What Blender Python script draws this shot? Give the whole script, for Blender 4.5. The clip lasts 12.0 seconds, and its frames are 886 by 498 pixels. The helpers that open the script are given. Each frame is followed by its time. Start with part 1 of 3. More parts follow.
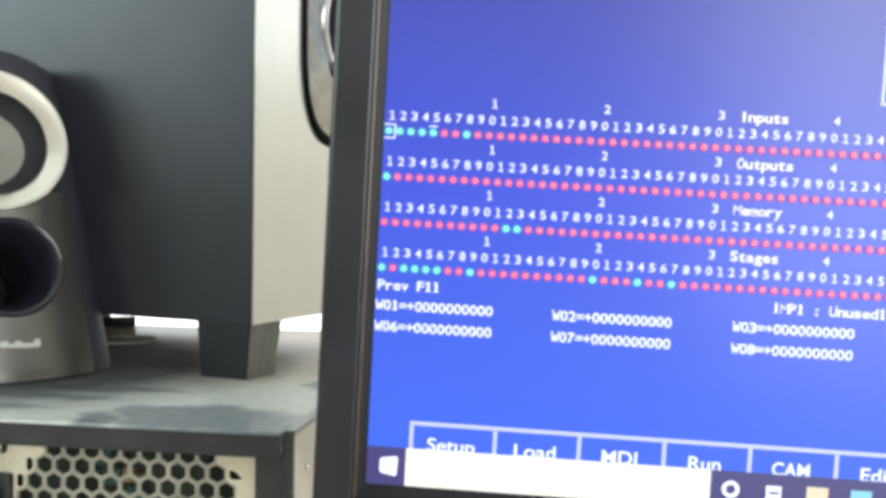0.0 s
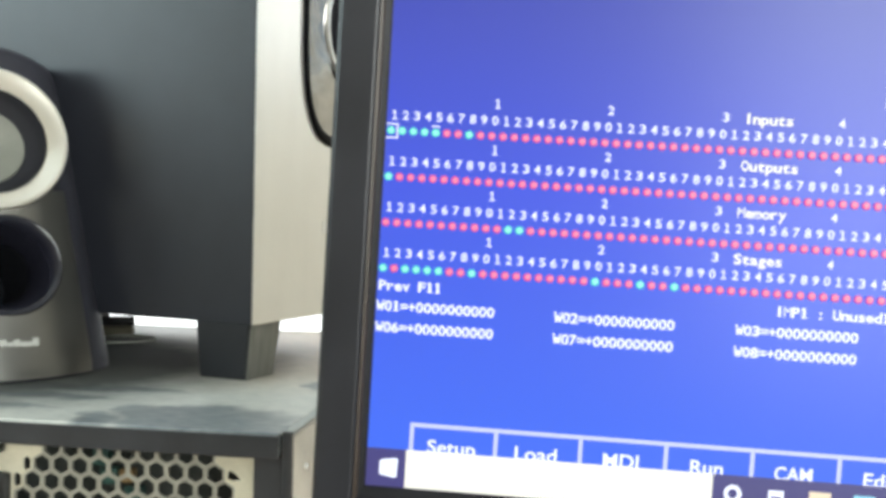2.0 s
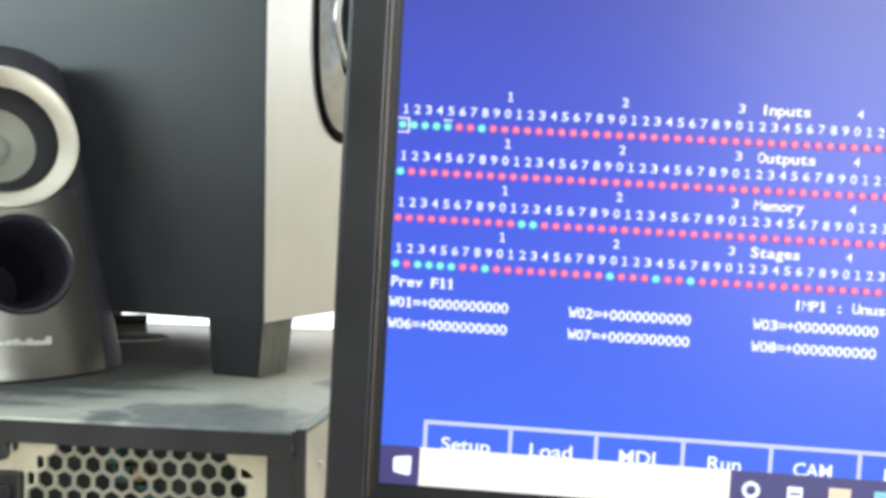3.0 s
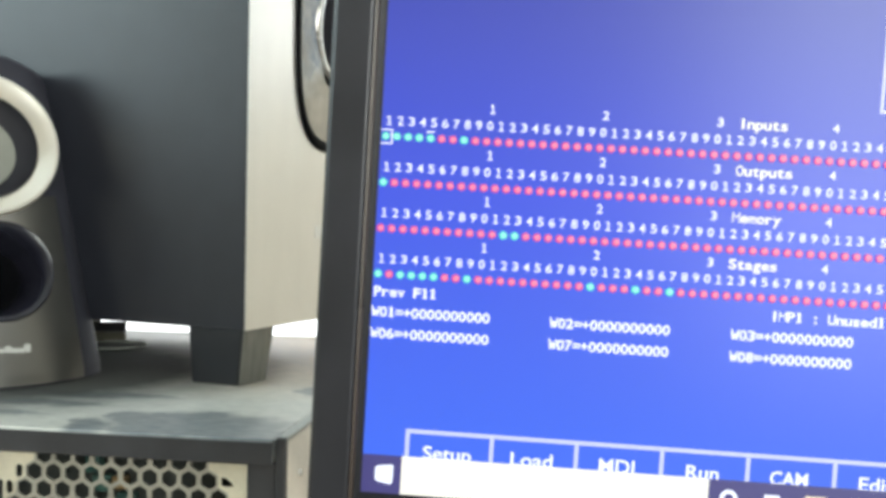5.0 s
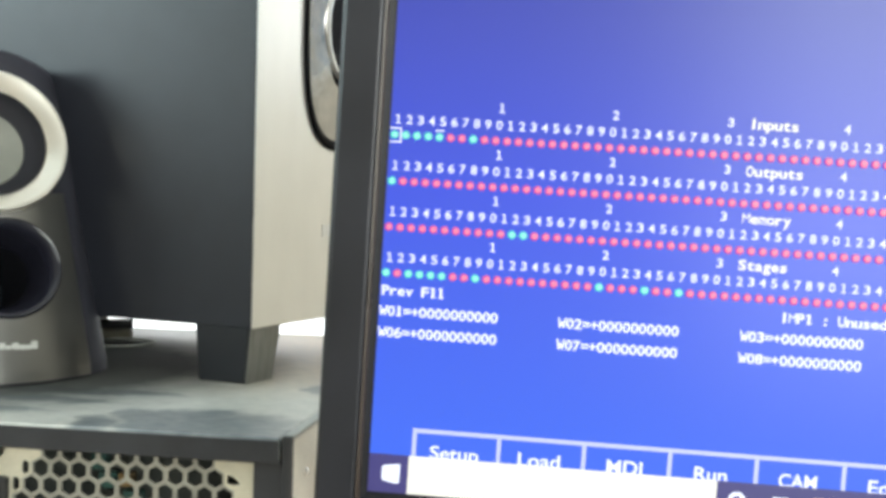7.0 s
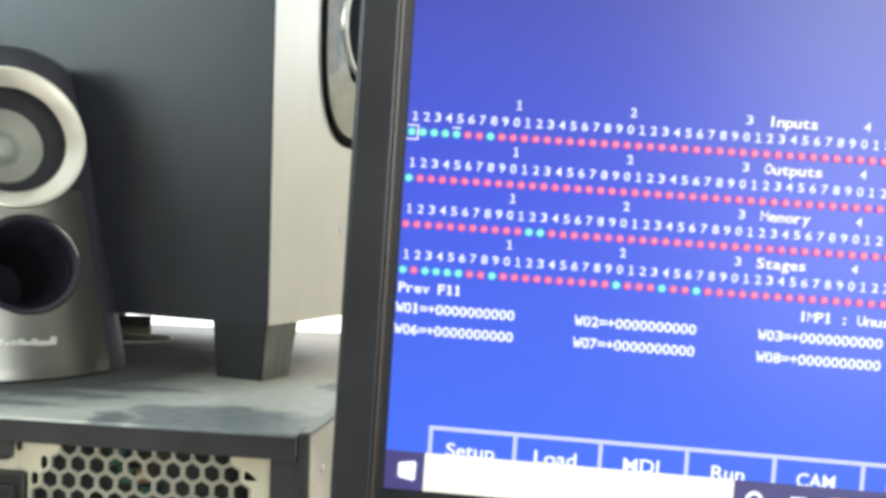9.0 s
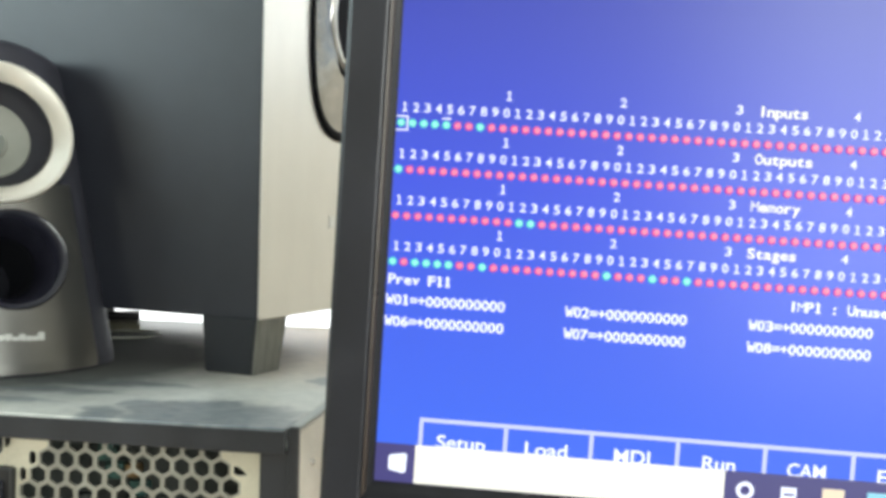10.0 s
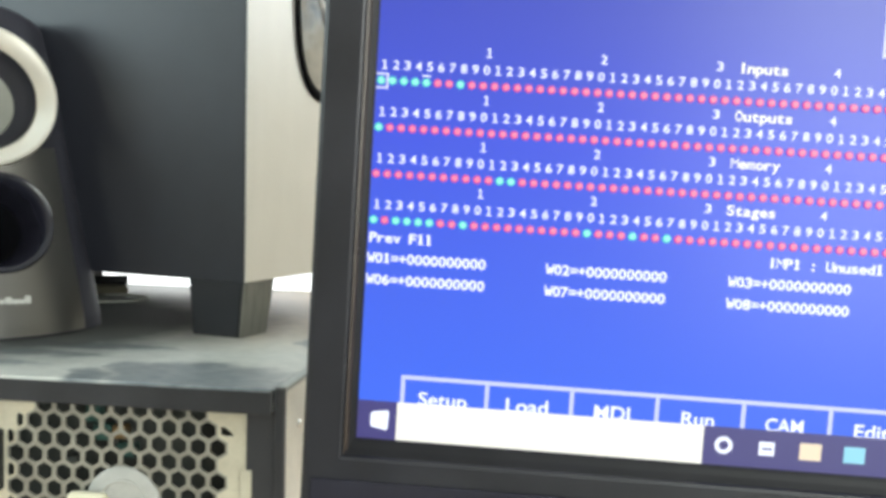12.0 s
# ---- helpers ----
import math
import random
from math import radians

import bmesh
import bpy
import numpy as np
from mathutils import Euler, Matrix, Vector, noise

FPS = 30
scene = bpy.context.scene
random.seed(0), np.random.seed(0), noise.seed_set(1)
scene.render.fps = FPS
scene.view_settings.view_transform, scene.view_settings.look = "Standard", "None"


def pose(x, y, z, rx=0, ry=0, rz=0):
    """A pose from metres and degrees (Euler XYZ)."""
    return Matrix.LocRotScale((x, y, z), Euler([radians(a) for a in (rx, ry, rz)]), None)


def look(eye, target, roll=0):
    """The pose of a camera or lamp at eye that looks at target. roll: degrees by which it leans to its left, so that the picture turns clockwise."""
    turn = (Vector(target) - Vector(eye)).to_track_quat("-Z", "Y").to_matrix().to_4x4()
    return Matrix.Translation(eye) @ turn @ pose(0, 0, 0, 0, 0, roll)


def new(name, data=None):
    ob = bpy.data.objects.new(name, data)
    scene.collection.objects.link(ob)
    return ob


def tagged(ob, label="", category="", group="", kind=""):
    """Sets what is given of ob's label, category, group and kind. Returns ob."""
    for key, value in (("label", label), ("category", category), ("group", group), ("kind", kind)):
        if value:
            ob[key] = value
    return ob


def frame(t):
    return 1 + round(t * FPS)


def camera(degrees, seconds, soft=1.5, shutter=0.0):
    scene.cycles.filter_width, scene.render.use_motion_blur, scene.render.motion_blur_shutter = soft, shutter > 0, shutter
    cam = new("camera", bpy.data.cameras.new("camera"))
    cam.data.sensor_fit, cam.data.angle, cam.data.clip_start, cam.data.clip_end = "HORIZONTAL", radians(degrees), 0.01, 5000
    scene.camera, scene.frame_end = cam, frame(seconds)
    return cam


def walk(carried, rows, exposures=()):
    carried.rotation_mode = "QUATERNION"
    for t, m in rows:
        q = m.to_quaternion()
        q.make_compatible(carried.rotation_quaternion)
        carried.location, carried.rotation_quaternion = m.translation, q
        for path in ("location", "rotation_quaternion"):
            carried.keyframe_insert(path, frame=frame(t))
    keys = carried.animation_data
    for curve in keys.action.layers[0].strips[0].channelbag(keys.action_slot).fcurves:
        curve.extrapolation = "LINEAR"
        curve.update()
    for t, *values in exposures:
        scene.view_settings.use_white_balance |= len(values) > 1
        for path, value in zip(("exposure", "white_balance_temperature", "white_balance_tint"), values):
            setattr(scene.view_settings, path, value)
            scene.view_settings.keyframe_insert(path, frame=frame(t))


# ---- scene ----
from math import cos, sin, pi, sqrt

# ---------------------------------------------------------------- camera
# seconds, x, y, z, pitch, roll, yaw
PATH = [
    (0, 0.0004, -0.0012, 1.2662, -2.131, 0.994, 0.177),
    (0.1, 0.0004, -0.0013, 1.2662, -2.107, 0.993, 0.263),
    (0.2, 0.0004, -0.0014, 1.2661, -2.057, 0.992, 0.357),
    (0.3, 0.0003, -0.0014, 1.2661, -1.870, 0.991, 0.204),
    (0.5, 0.0003, -0.0016, 1.2660, -1.630, 0.990, -0.117),
    (0.8, 0.0001, -0.0007, 1.2656, -1.908, 1.057, 0.007),
    (1, -0.0001, -0.0001, 1.2654, -1.916, 1.102, 0.041),
    (1.2, 0.0000, -0.0000, 1.2656, -1.758, 1.150, 0.231),
    (1.5, 0.0002, 0.0001, 1.2658, -1.803, 1.222, 0.041),
    (1.8, -0.0001, 0.0005, 1.2658, -1.766, 1.324, 0.074),
    (2, -0.0003, 0.0007, 1.2658, -2.030, 1.392, 0.146),
    (2.2, -0.0003, 0.0019, 1.2654, -2.294, 1.253, 0.198),
    (2.4, -0.0002, 0.0030, 1.2651, -2.490, 1.114, 0.402),
    (2.5, -0.0002, 0.0036, 1.2649, -2.732, 1.044, 0.455),
    (2.6, -0.0003, 0.0037, 1.2649, -2.516, 1.036, 0.495),
    (2.8, -0.0004, 0.0038, 1.2650, -2.344, 1.018, 0.719),
    (3, -0.0006, 0.0039, 1.2651, -2.201, 1.001, 0.794),
    (3.2, -0.0008, 0.0034, 1.2652, -2.335, 1.068, 0.424),
    (3.3, -0.0008, 0.0032, 1.2653, -2.292, 1.101, 0.205),
    (3.5, -0.0010, 0.0027, 1.2654, -2.042, 1.168, -0.239),
    (3.7, -0.0011, 0.0025, 1.2656, -1.994, 1.180, -0.028),
    (5.3, -0.0017, 0.0008, 1.2667, -1.801, 1.278, -0.611),
    (5.5, -0.0018, 0.0006, 1.2669, -1.830, 1.291, -1.025),
    (5.8, -0.0017, 0.0007, 1.2665, -1.604, 1.325, -0.544),
    (6, -0.0017, 0.0007, 1.2662, -1.827, 1.347, -0.531),
    (6.2, -0.0017, 0.0012, 1.2664, -1.715, 1.380, -0.504),
    (6.5, -0.0018, 0.0020, 1.2667, -1.872, 1.429, -0.092),
    (6.8, -0.0020, 0.0021, 1.2665, -1.832, 1.512, -0.024),
    (7, -0.0021, 0.0022, 1.2663, -1.867, 1.567, 0.006),
    (7.2, -0.0021, 0.0022, 1.2663, -2.065, 1.582, 0.304),
    (8.8, -0.0021, 0.0023, 1.2659, -1.423, 1.701, 0.271),
    (9, -0.0021, 0.0023, 1.2659, -1.976, 1.716, 0.923),
    (9.2, -0.0022, 0.0023, 1.2657, -1.896, 1.669, 0.122),
    (9.5, -0.0023, 0.0024, 1.2654, -1.757, 1.599, 0.261),
    (9.8, -0.0022, 0.0031, 1.2649, -2.316, 1.574, 0.764),
    (10, -0.0022, 0.0035, 1.2646, -2.197, 1.557, 0.344),
    (10.2, -0.0021, 0.0034, 1.2648, -2.644, 1.596, 0.505),
    (10.3, -0.0021, 0.0034, 1.2648, -2.604, 1.616, 0.719),
    (10.5, -0.0020, 0.0033, 1.2650, -2.732, 1.655, 1.353),
    (10.8, -0.0018, 0.0036, 1.2648, -2.664, 1.673, 1.332),
    (11, -0.0016, 0.0038, 1.2647, -2.648, 1.685, 0.590),
    (11.2, -0.0014, 0.0036, 1.2646, -2.714, 1.559, 0.710),
    (11.5, -0.0012, 0.0034, 1.2644, -3.382, 1.372, 0.135),
    (11.8, 0.0002, 0.0032, 1.2632, -3.790, 1.374, -0.351),
    (11.9, 0.0007, 0.0031, 1.2628, -3.879, 1.374, -0.021),
    (12, 0.0012, 0.0030, 1.2624, -4.055, 1.375, -0.133),
]

cam = camera(46.0, 12.0, soft=3.7)
walk(cam, [(t, pose(x, y, z, 90 + p, 0, yw) @ pose(0, 0, 0, 0, 0, r)) for t, x, y, z, p, r, yw in PATH])

# ---------------------------------------------------------------- light
EXPOSURE = 0.0
scene.view_settings.exposure = EXPOSURE
world = bpy.data.worlds.new("world")
scene.world = world
world.use_nodes = True
wn = world.node_tree
sky = wn.nodes.new("ShaderNodeTexSky")
sky.sky_type = "NISHITA"
sky.sun_disc = False
sky.sun_elevation, sky.sun_rotation = radians(48), radians(150)
wn.links.new(sky.outputs[0], wn.nodes["Background"].inputs[0])
wn.nodes["Background"].inputs[1].default_value = 0.12


def window_light(name, eye, target, w, h, watts, colour):
    data = bpy.data.lights.new(name, "AREA")
    data.shape, data.size, data.size_y, data.energy, data.color = "RECTANGLE", w, h, watts, colour
    ob = new(name, data)
    ob.matrix_world = look(eye, target)
    return ob


RX, RY0, RY1, RL, RZ = 2.0, -2.4, 1.25, -1.9, 2.7   # room: right, behind, ahead, left, ceiling
window_light("window_light_side", (RX - 0.03, -1.25, 1.92), (0, -1.25, 1.80), 1.6, 1.1, 66, (0.98, 1.0, 0.95))
window_light("window_light_back", (1.20, RY0 + 0.03, 1.65), (1.20, 0, 1.63), 1.4, 1.7, 78, (0.92, 1.0, 0.93))
window_light("window_light_west", (RL + 0.03, 0.20, 2.00), (0, 0.20, 1.98), 1.2, 0.9, 28, (0.78, 0.97, 0.98))


# ---------------------------------------------------------------- materials
def mat(name, colour, rough=0.5, metal=0.0, vary=0.15, scale=60.0, fine=600.0, bump=0.05, spec=0.5, coat=0.0, colour2=None, rvary=0.1, stretch=(1, 1, 1), depth=0.001):
    m = bpy.data.materials.new(name)
    m.use_nodes = True
    nt = m.node_tree
    b = nt.nodes["Principled BSDF"]
    tc = nt.nodes.new("ShaderNodeTexCoord")
    mp = nt.nodes.new("ShaderNodeMapping")
    mp.inputs["Scale"].default_value = stretch
    nt.links.new(tc.outputs["Object"], mp.inputs[0])
    big = nt.nodes.new("ShaderNodeTexNoise")
    big.inputs["Scale"].default_value = scale
    big.inputs["Detail"].default_value = 5
    small = nt.nodes.new("ShaderNodeTexNoise")
    small.inputs["Scale"].default_value = fine
    small.inputs["Detail"].default_value = 3
    nt.links.new(mp.outputs[0], big.inputs["Vector"])
    nt.links.new(mp.outputs[0], small.inputs["Vector"])
    ramp = nt.nodes.new("ShaderNodeValToRGB")
    c2 = colour2 or tuple(min(1, c * (1 + vary)) for c in colour)
    c1 = colour if colour2 else tuple(c * (1 - vary) for c in colour)
    ramp.color_ramp.elements[0].position, ramp.color_ramp.elements[1].position = 0.35, 0.65
    ramp.color_ramp.elements[0].color, ramp.color_ramp.elements[1].color = (*c1, 1), (*c2, 1)
    mix = nt.nodes.new("ShaderNodeMath")
    mix.operation = "MULTIPLY_ADD"
    mix.inputs[1].default_value, mix.inputs[2].default_value = 0.3, 0.0
    nt.links.new(small.outputs[0], mix.inputs[0])
    add = nt.nodes.new("ShaderNodeMath")
    add.operation = "MULTIPLY_ADD"
    add.inputs[1].default_value = 0.7
    nt.links.new(big.outputs[0], add.inputs[0])
    nt.links.new(mix.outputs[0], add.inputs[2])
    nt.links.new(add.outputs[0], ramp.inputs[0])
    nt.links.new(ramp.outputs[0], b.inputs["Base Color"])
    rr = nt.nodes.new("ShaderNodeMapRange")
    rr.inputs[3].default_value, rr.inputs[4].default_value = max(0.02, rough - rvary), min(1, rough + rvary)
    nt.links.new(big.outputs[0], rr.inputs[0])
    nt.links.new(rr.outputs[0], b.inputs["Roughness"])
    b.inputs["Metallic"].default_value = metal
    b.inputs["Specular IOR Level"].default_value = spec
    b.inputs["Coat Weight"].default_value = coat
    if bump:
        bp = nt.nodes.new("ShaderNodeBump")
        bp.inputs["Strength"].default_value, bp.inputs["Distance"].default_value = bump, depth
        nt.links.new(small.outputs[0], bp.inputs["Height"])
        nt.links.new(bp.outputs[0], b.inputs["Normal"])
    return m


def glow(name, colour, strength=1.0):
    m = bpy.data.materials.new(name)
    m.use_nodes = True
    nt = m.node_tree
    b = nt.nodes["Principled BSDF"]
    b.inputs["Base Color"].default_value = (0.01, 0.01, 0.012, 1)
    b.inputs["Roughness"].default_value = 0.4
    b.inputs["Specular IOR Level"].default_value = 0.5
    b.inputs["Emission Color"].default_value = (*colour, 1)
    b.inputs["Emission Strength"].default_value = strength
    return m


def lin(r, g, b):
    return tuple(((v / 255) / 12.92 if v < 10.3 else ((v / 255 + 0.055) / 1.055) ** 2.4) for v in (r, g, b))


M_WALL = mat("wall_paint", (0.48, 0.45, 0.40), 0.8, vary=0.03, scale=3, fine=180, bump=0.1)
M_CEIL = mat("ceiling_paint", (0.62, 0.63, 0.62), 0.9, vary=0.02, scale=3, fine=150, bump=0.05)
M_FLOOR = mat("floor_concrete", (0.30, 0.29, 0.27), 0.6, vary=0.2, scale=4, fine=90, bump=0.1)
M_BENCH = mat("bench_wood", (0.34, 0.22, 0.12), 0.5, vary=0.3, scale=12, fine=160, bump=0.1, stretch=(1, 8, 8))
M_FRAME = mat("window_frame_paint", (0.75, 0.75, 0.74), 0.5, vary=0.04, scale=8, fine=200)
M_BLACK = mat("bezel_plastic", (0.0125, 0.0125, 0.0165), 0.36, spec=0.42, vary=0.25, scale=40, fine=1500, bump=0.12)
# the brown is a reflection on the black ridge, put into its colour
M_LIP = mat("bezel_inner_lip", (0.034, 0.024, 0.019), 0.30, spec=0.30, vary=0.2, scale=60, fine=900, bump=0.02)
M_SHELL = mat("monitor_shell", (0.02, 0.02, 0.02), 0.55, vary=0.2, scale=40, fine=1200, bump=0.15)
M_VINYL = mat("black_vinyl", (0.0220, 0.0232, 0.0310), 0.36, rvary=0.05, spec=0.42, vary=0.15, scale=25, fine=1400, bump=0.25, depth=0.0004)
M_SILVER = mat("silver_front", (0.84, 0.82, 0.785), 0.35, metal=0.85, rvary=0.015, vary=0.03, scale=30, fine=900, bump=0.0, stretch=(1.5, 1.5, 0.6), depth=0.0002)
# foot front: the light from the right is put into this paler grey
M_FOOTFACE = mat("foot_face_lit", (0.20, 0.20, 0.185), 0.42, metal=0.3, vary=0.25, scale=60, fine=900, bump=0.06, stretch=(6, 6, 0.5), depth=0.0003)
M_FOOT = mat("foot_plastic", (0.0095, 0.0102, 0.0145), 0.46, vary=0.15, scale=60, fine=1200, bump=0.12)
M_RUBBER = mat("rubber_black", (0.010, 0.010, 0.011), 0.7, vary=0.2, scale=80, fine=1000, bump=0.05)
M_EDGE = mat("bezel_inner_black", (0.006, 0.006, 0.008), 0.45, spec=0.2, vary=0.2, scale=80, fine=1000, bump=0.05)
M_RIM = mat("rim_black", (0.003, 0.003, 0.004), 0.6, spec=0.08, vary=0.1, scale=80, fine=900)
M_CHROME = mat("chrome_plate", (0.46, 0.44, 0.42), 0.15, metal=1.0, vary=0.15, scale=70, fine=110, bump=0.10, depth=0.003, rvary=0.06)
M_CHROME2 = mat("chrome_ring", (0.90, 0.90, 0.89), 0.22, metal=0.6, vary=0.03, scale=60, fine=500, bump=0.0, rvary=0.03)
M_DARKHOLE = mat("port_inside", (0.014, 0.014, 0.018), 0.8, spec=0.05, vary=0.1, scale=50, fine=300)
M_SATBODY = mat("speaker_charcoal", (0.042, 0.042, 0.055), 0.55, spec=0.2, vary=0.15, scale=40, fine=1200, bump=0.1)
M_SATFACE = mat("speaker_satin_face", (0.200, 0.193, 0.182), 0.34, metal=0.9, rvary=0.02, vary=0.04, scale=40, fine=900, bump=0.02, depth=0.0003)
M_RING = mat("brushed_ring", (0.92, 0.88, 0.81), 0.33, metal=0.9, vary=0.03, scale=80, fine=800, bump=0.0, rvary=0.015)
M_SURROUND = mat("cone_surround", (0.018, 0.018, 0.026), 0.5, vary=0.1, scale=60, fine=500)
M_CONE = mat("cone_grey", (0.23, 0.23, 0.205), 0.5, metal=0.1, vary=0.06, scale=60, fine=600)
M_CAP = mat("cone_dust_cap", (0.25, 0.26, 0.24), 0.45, metal=0.1, vary=0.08, scale=60, fine=500)
M_GLOSS = mat("port_gloss", (0.017, 0.017, 0.026), 0.09, vary=0.1, scale=60, fine=500, bump=0.0, rvary=0.03)
M_STEEL = mat("case_black_paint", (0.030, 0.031, 0.036), 0.38, vary=0.25, scale=30, fine=900, bump=0.2, depth=0.0004)
# side panel: the window's reflection is put into this pale base colour
M_SIDE = mat("case_side_sheen", (0.78, 0.75, 0.70), 0.32, vary=0.2, scale=20, fine=500, bump=0.1, depth=0.0004)
M_PLATE = mat("zinc_plate", (0.60, 0.56, 0.45), 0.5, metal=0.25, vary=0.1, scale=60, fine=500, bump=0.06, depth=0.0005)
M_FOLD = mat("folded_edge_grey", (0.30, 0.33, 0.33), 0.34, vary=0.15, scale=40, fine=700, bump=0.08, depth=0.0003)
M_MESH = mat("zinc_mesh", (0.36, 0.35, 0.31), 0.42, metal=0.5, vary=0.12, scale=90, fine=500, bump=0.05, depth=0.0005)
M_INSIDE = mat("case_inside", (0.05, 0.055, 0.052), 0.7, vary=0.2, scale=40, fine=300)
M_PCB = mat("circuit_green", (0.03, 0.085, 0.075), 0.4, vary=0.3, scale=200, fine=900)
M_COPPER = mat("coil_copper", (0.26, 0.17, 0.08), 0.35, metal=0.5, vary=0.2, scale=200, fine=900)
M_BOOT = mat("boot_olive", (0.17, 0.155, 0.11), 0.6, vary=0.2, scale=80, fine=700)
M_SOCKET = mat("socket_black", (0.015, 0.015, 0.016), 0.4, vary=0.2, scale=80, fine=900)
M_PLUG = mat("plug_grey", (0.42, 0.42, 0.40), 0.45, vary=0.1, scale=80, fine=700)
M_CREAM = mat("cream_plastic", (0.72, 0.66, 0.50), 0.45, vary=0.08, scale=80, fine=700)
M_CABLE = mat("grey_cable", (0.46, 0.48, 0.42), 0.45, vary=0.1, scale=100, fine=900)
M_CABLE_W = mat("white_cable", (0.78, 0.78, 0.77), 0.4, vary=0.04, scale=100, fine=900)
M_MARK = mat("pale_print", (0.50, 0.50, 0.48), 0.5, vary=0.05, scale=100, fine=900, bump=0)


M_WHITE = mat("white_mark", (0.85, 0.85, 0.84), 0.5, vary=0.03, scale=100, fine=900, bump=0)


def dusty(name):
    """Black painted steel under patchy pale dust, with wiped streaks where the paint shows. The speakers' shade is put
    in as a dark patch.
    """
    # bluish base: the sky's sheen on bare black paint is put into the colour
    m = mat(name, (0.050, 0.082, 0.120), 0.33, vary=0.2, scale=30, fine=900, bump=0.12, depth=0.0004)
    nt = m.node_tree
    b = nt.nodes["Principled BSDF"]
    old = b.inputs["Base Color"].links[0].from_socket
    rold = b.inputs["Roughness"].links[0].from_socket
    tc = nt.nodes.new("ShaderNodeTexCoord")
    n1 = nt.nodes.new("ShaderNodeTexNoise")
    n1.inputs["Scale"].default_value, n1.inputs["Detail"].default_value = 60, 8
    nt.links.new(tc.outputs["Object"], n1.inputs["Vector"])
    n2 = nt.nodes.new("ShaderNodeTexNoise")
    n2.inputs["Scale"].default_value, n2.inputs["Detail"].default_value = 230, 5
    n2.inputs["Roughness"].default_value = 0.65
    run = nt.nodes.new("ShaderNodeMapping")
    run.inputs["Rotation"].default_value, run.inputs["Scale"].default_value = (0, 0, 0.5), (0.45, 1.0, 1.0)
    nt.links.new(tc.outputs["Object"], run.inputs[0])
    nt.links.new(run.outputs[0], n2.inputs["Vector"])
    wob = nt.nodes.new("ShaderNodeVectorMath")
    wob.operation = "MULTIPLY_ADD"
    wob.inputs[1].default_value, wob.inputs[2].default_value = (0.026, 0.026, 0), (-0.013, -0.013, 0)
    nt.links.new(n1.outputs[1], wob.inputs[0])
    pos = nt.nodes.new("ShaderNodeVectorMath")
    nt.links.new(tc.outputs["Object"], pos.inputs[0])
    nt.links.new(wob.outputs[0], pos.inputs[1])
    last = None
    # wiped places, the last three darker streaks at the left: centre and half size
    for x, y, a, c in ((-0.101, 0.010, 0.012, 0.015), (-0.091, 0.038, 0.014, 0.013), (-0.076, 0.032, 0.022, 0.022), (-0.056, 0.034, 0.026, 0.024), (-0.034, 0.028, 0.026, 0.026), (-0.060, 0.006, 0.032, 0.016), (-0.026, 0.006, 0.030, 0.018), (-0.022, 0.128, 0.011, 0.014), (-0.165, 0.062, 0.050, 0.008), (-0.180, 0.032, 0.045, 0.007), (-0.150, 0.090, 0.060, 0.010)):
        q = nt.nodes.new("ShaderNodeMapping")
        q.vector_type = "TEXTURE"
        q.inputs["Location"].default_value, q.inputs["Scale"].default_value = (x, y, 0), (a * 1.3, c * 1.3, 1)
        nt.links.new(pos.outputs[0], q.inputs[0])
        sph = nt.nodes.new("ShaderNodeTexGradient")
        sph.gradient_type = "SPHERICAL"
        nt.links.new(q.outputs[0], sph.inputs[0])
        if last is None:
            last = sph.outputs[0]
        else:
            mxm = nt.nodes.new("ShaderNodeMath")
            mxm.operation = "MAXIMUM"
            nt.links.new(last, mxm.inputs[0])
            nt.links.new(sph.outputs[0], mxm.inputs[1])
            last = mxm.outputs[0]
    r = nt.nodes.new("ShaderNodeValToRGB")
    r.color_ramp.elements[0].position, r.color_ramp.elements[1].position = 0.10, 0.42
    r.color_ramp.elements[0].color, r.color_ramp.elements[1].color = (0.84, 0.84, 0.84, 1), (0.30, 0.30, 0.30, 1)
    nt.links.new(last, r.inputs[0])
    g = nt.nodes.new("ShaderNodeMath")
    g.operation = "MULTIPLY_ADD"
    g.inputs[1].default_value, g.inputs[2].default_value = 0.90, -0.45
    nt.links.new(n2.outputs[0], g.inputs[0])
    a = nt.nodes.new("ShaderNodeMath")
    a.use_clamp = True
    nt.links.new(r.outputs[0], a.inputs[0])
    nt.links.new(g.outputs[0], a.inputs[1])
    mx = nt.nodes.new("ShaderNodeMix")
    mx.data_type = "RGBA"
    mx.inputs[7].default_value = (0.64, 0.64, 0.60, 1)
    nt.links.new(a.outputs[0], mx.inputs[0])
    # older brown dust towards the far end
    q = nt.nodes.new("ShaderNodeMapping")
    q.vector_type = "TEXTURE"
    q.inputs["Location"].default_value, q.inputs["Scale"].default_value = (-0.060, 0.320, 0), (0.140, 0.24, 1)
    nt.links.new(pos.outputs[0], q.inputs[0])
    sph = nt.nodes.new("ShaderNodeTexGradient")
    sph.gradient_type = "SPHERICAL"
    nt.links.new(q.outputs[0], sph.inputs[0])
    br = nt.nodes.new("ShaderNodeMix")
    br.data_type = "RGBA"
    br.inputs[6].default_value, br.inputs[7].default_value = mx.inputs[7].default_value, (0.72, 0.52, 0.32, 1)
    nt.links.new(sph.outputs[0], br.inputs[0])
    nt.links.new(br.outputs[2], mx.inputs[7])
    nt.links.new(old, mx.inputs[6])
    # shade under and between the speakers, put in as a dark rough patch
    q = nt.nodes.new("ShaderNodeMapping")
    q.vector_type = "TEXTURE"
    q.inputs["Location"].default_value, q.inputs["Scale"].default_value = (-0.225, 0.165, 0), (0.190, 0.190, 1)
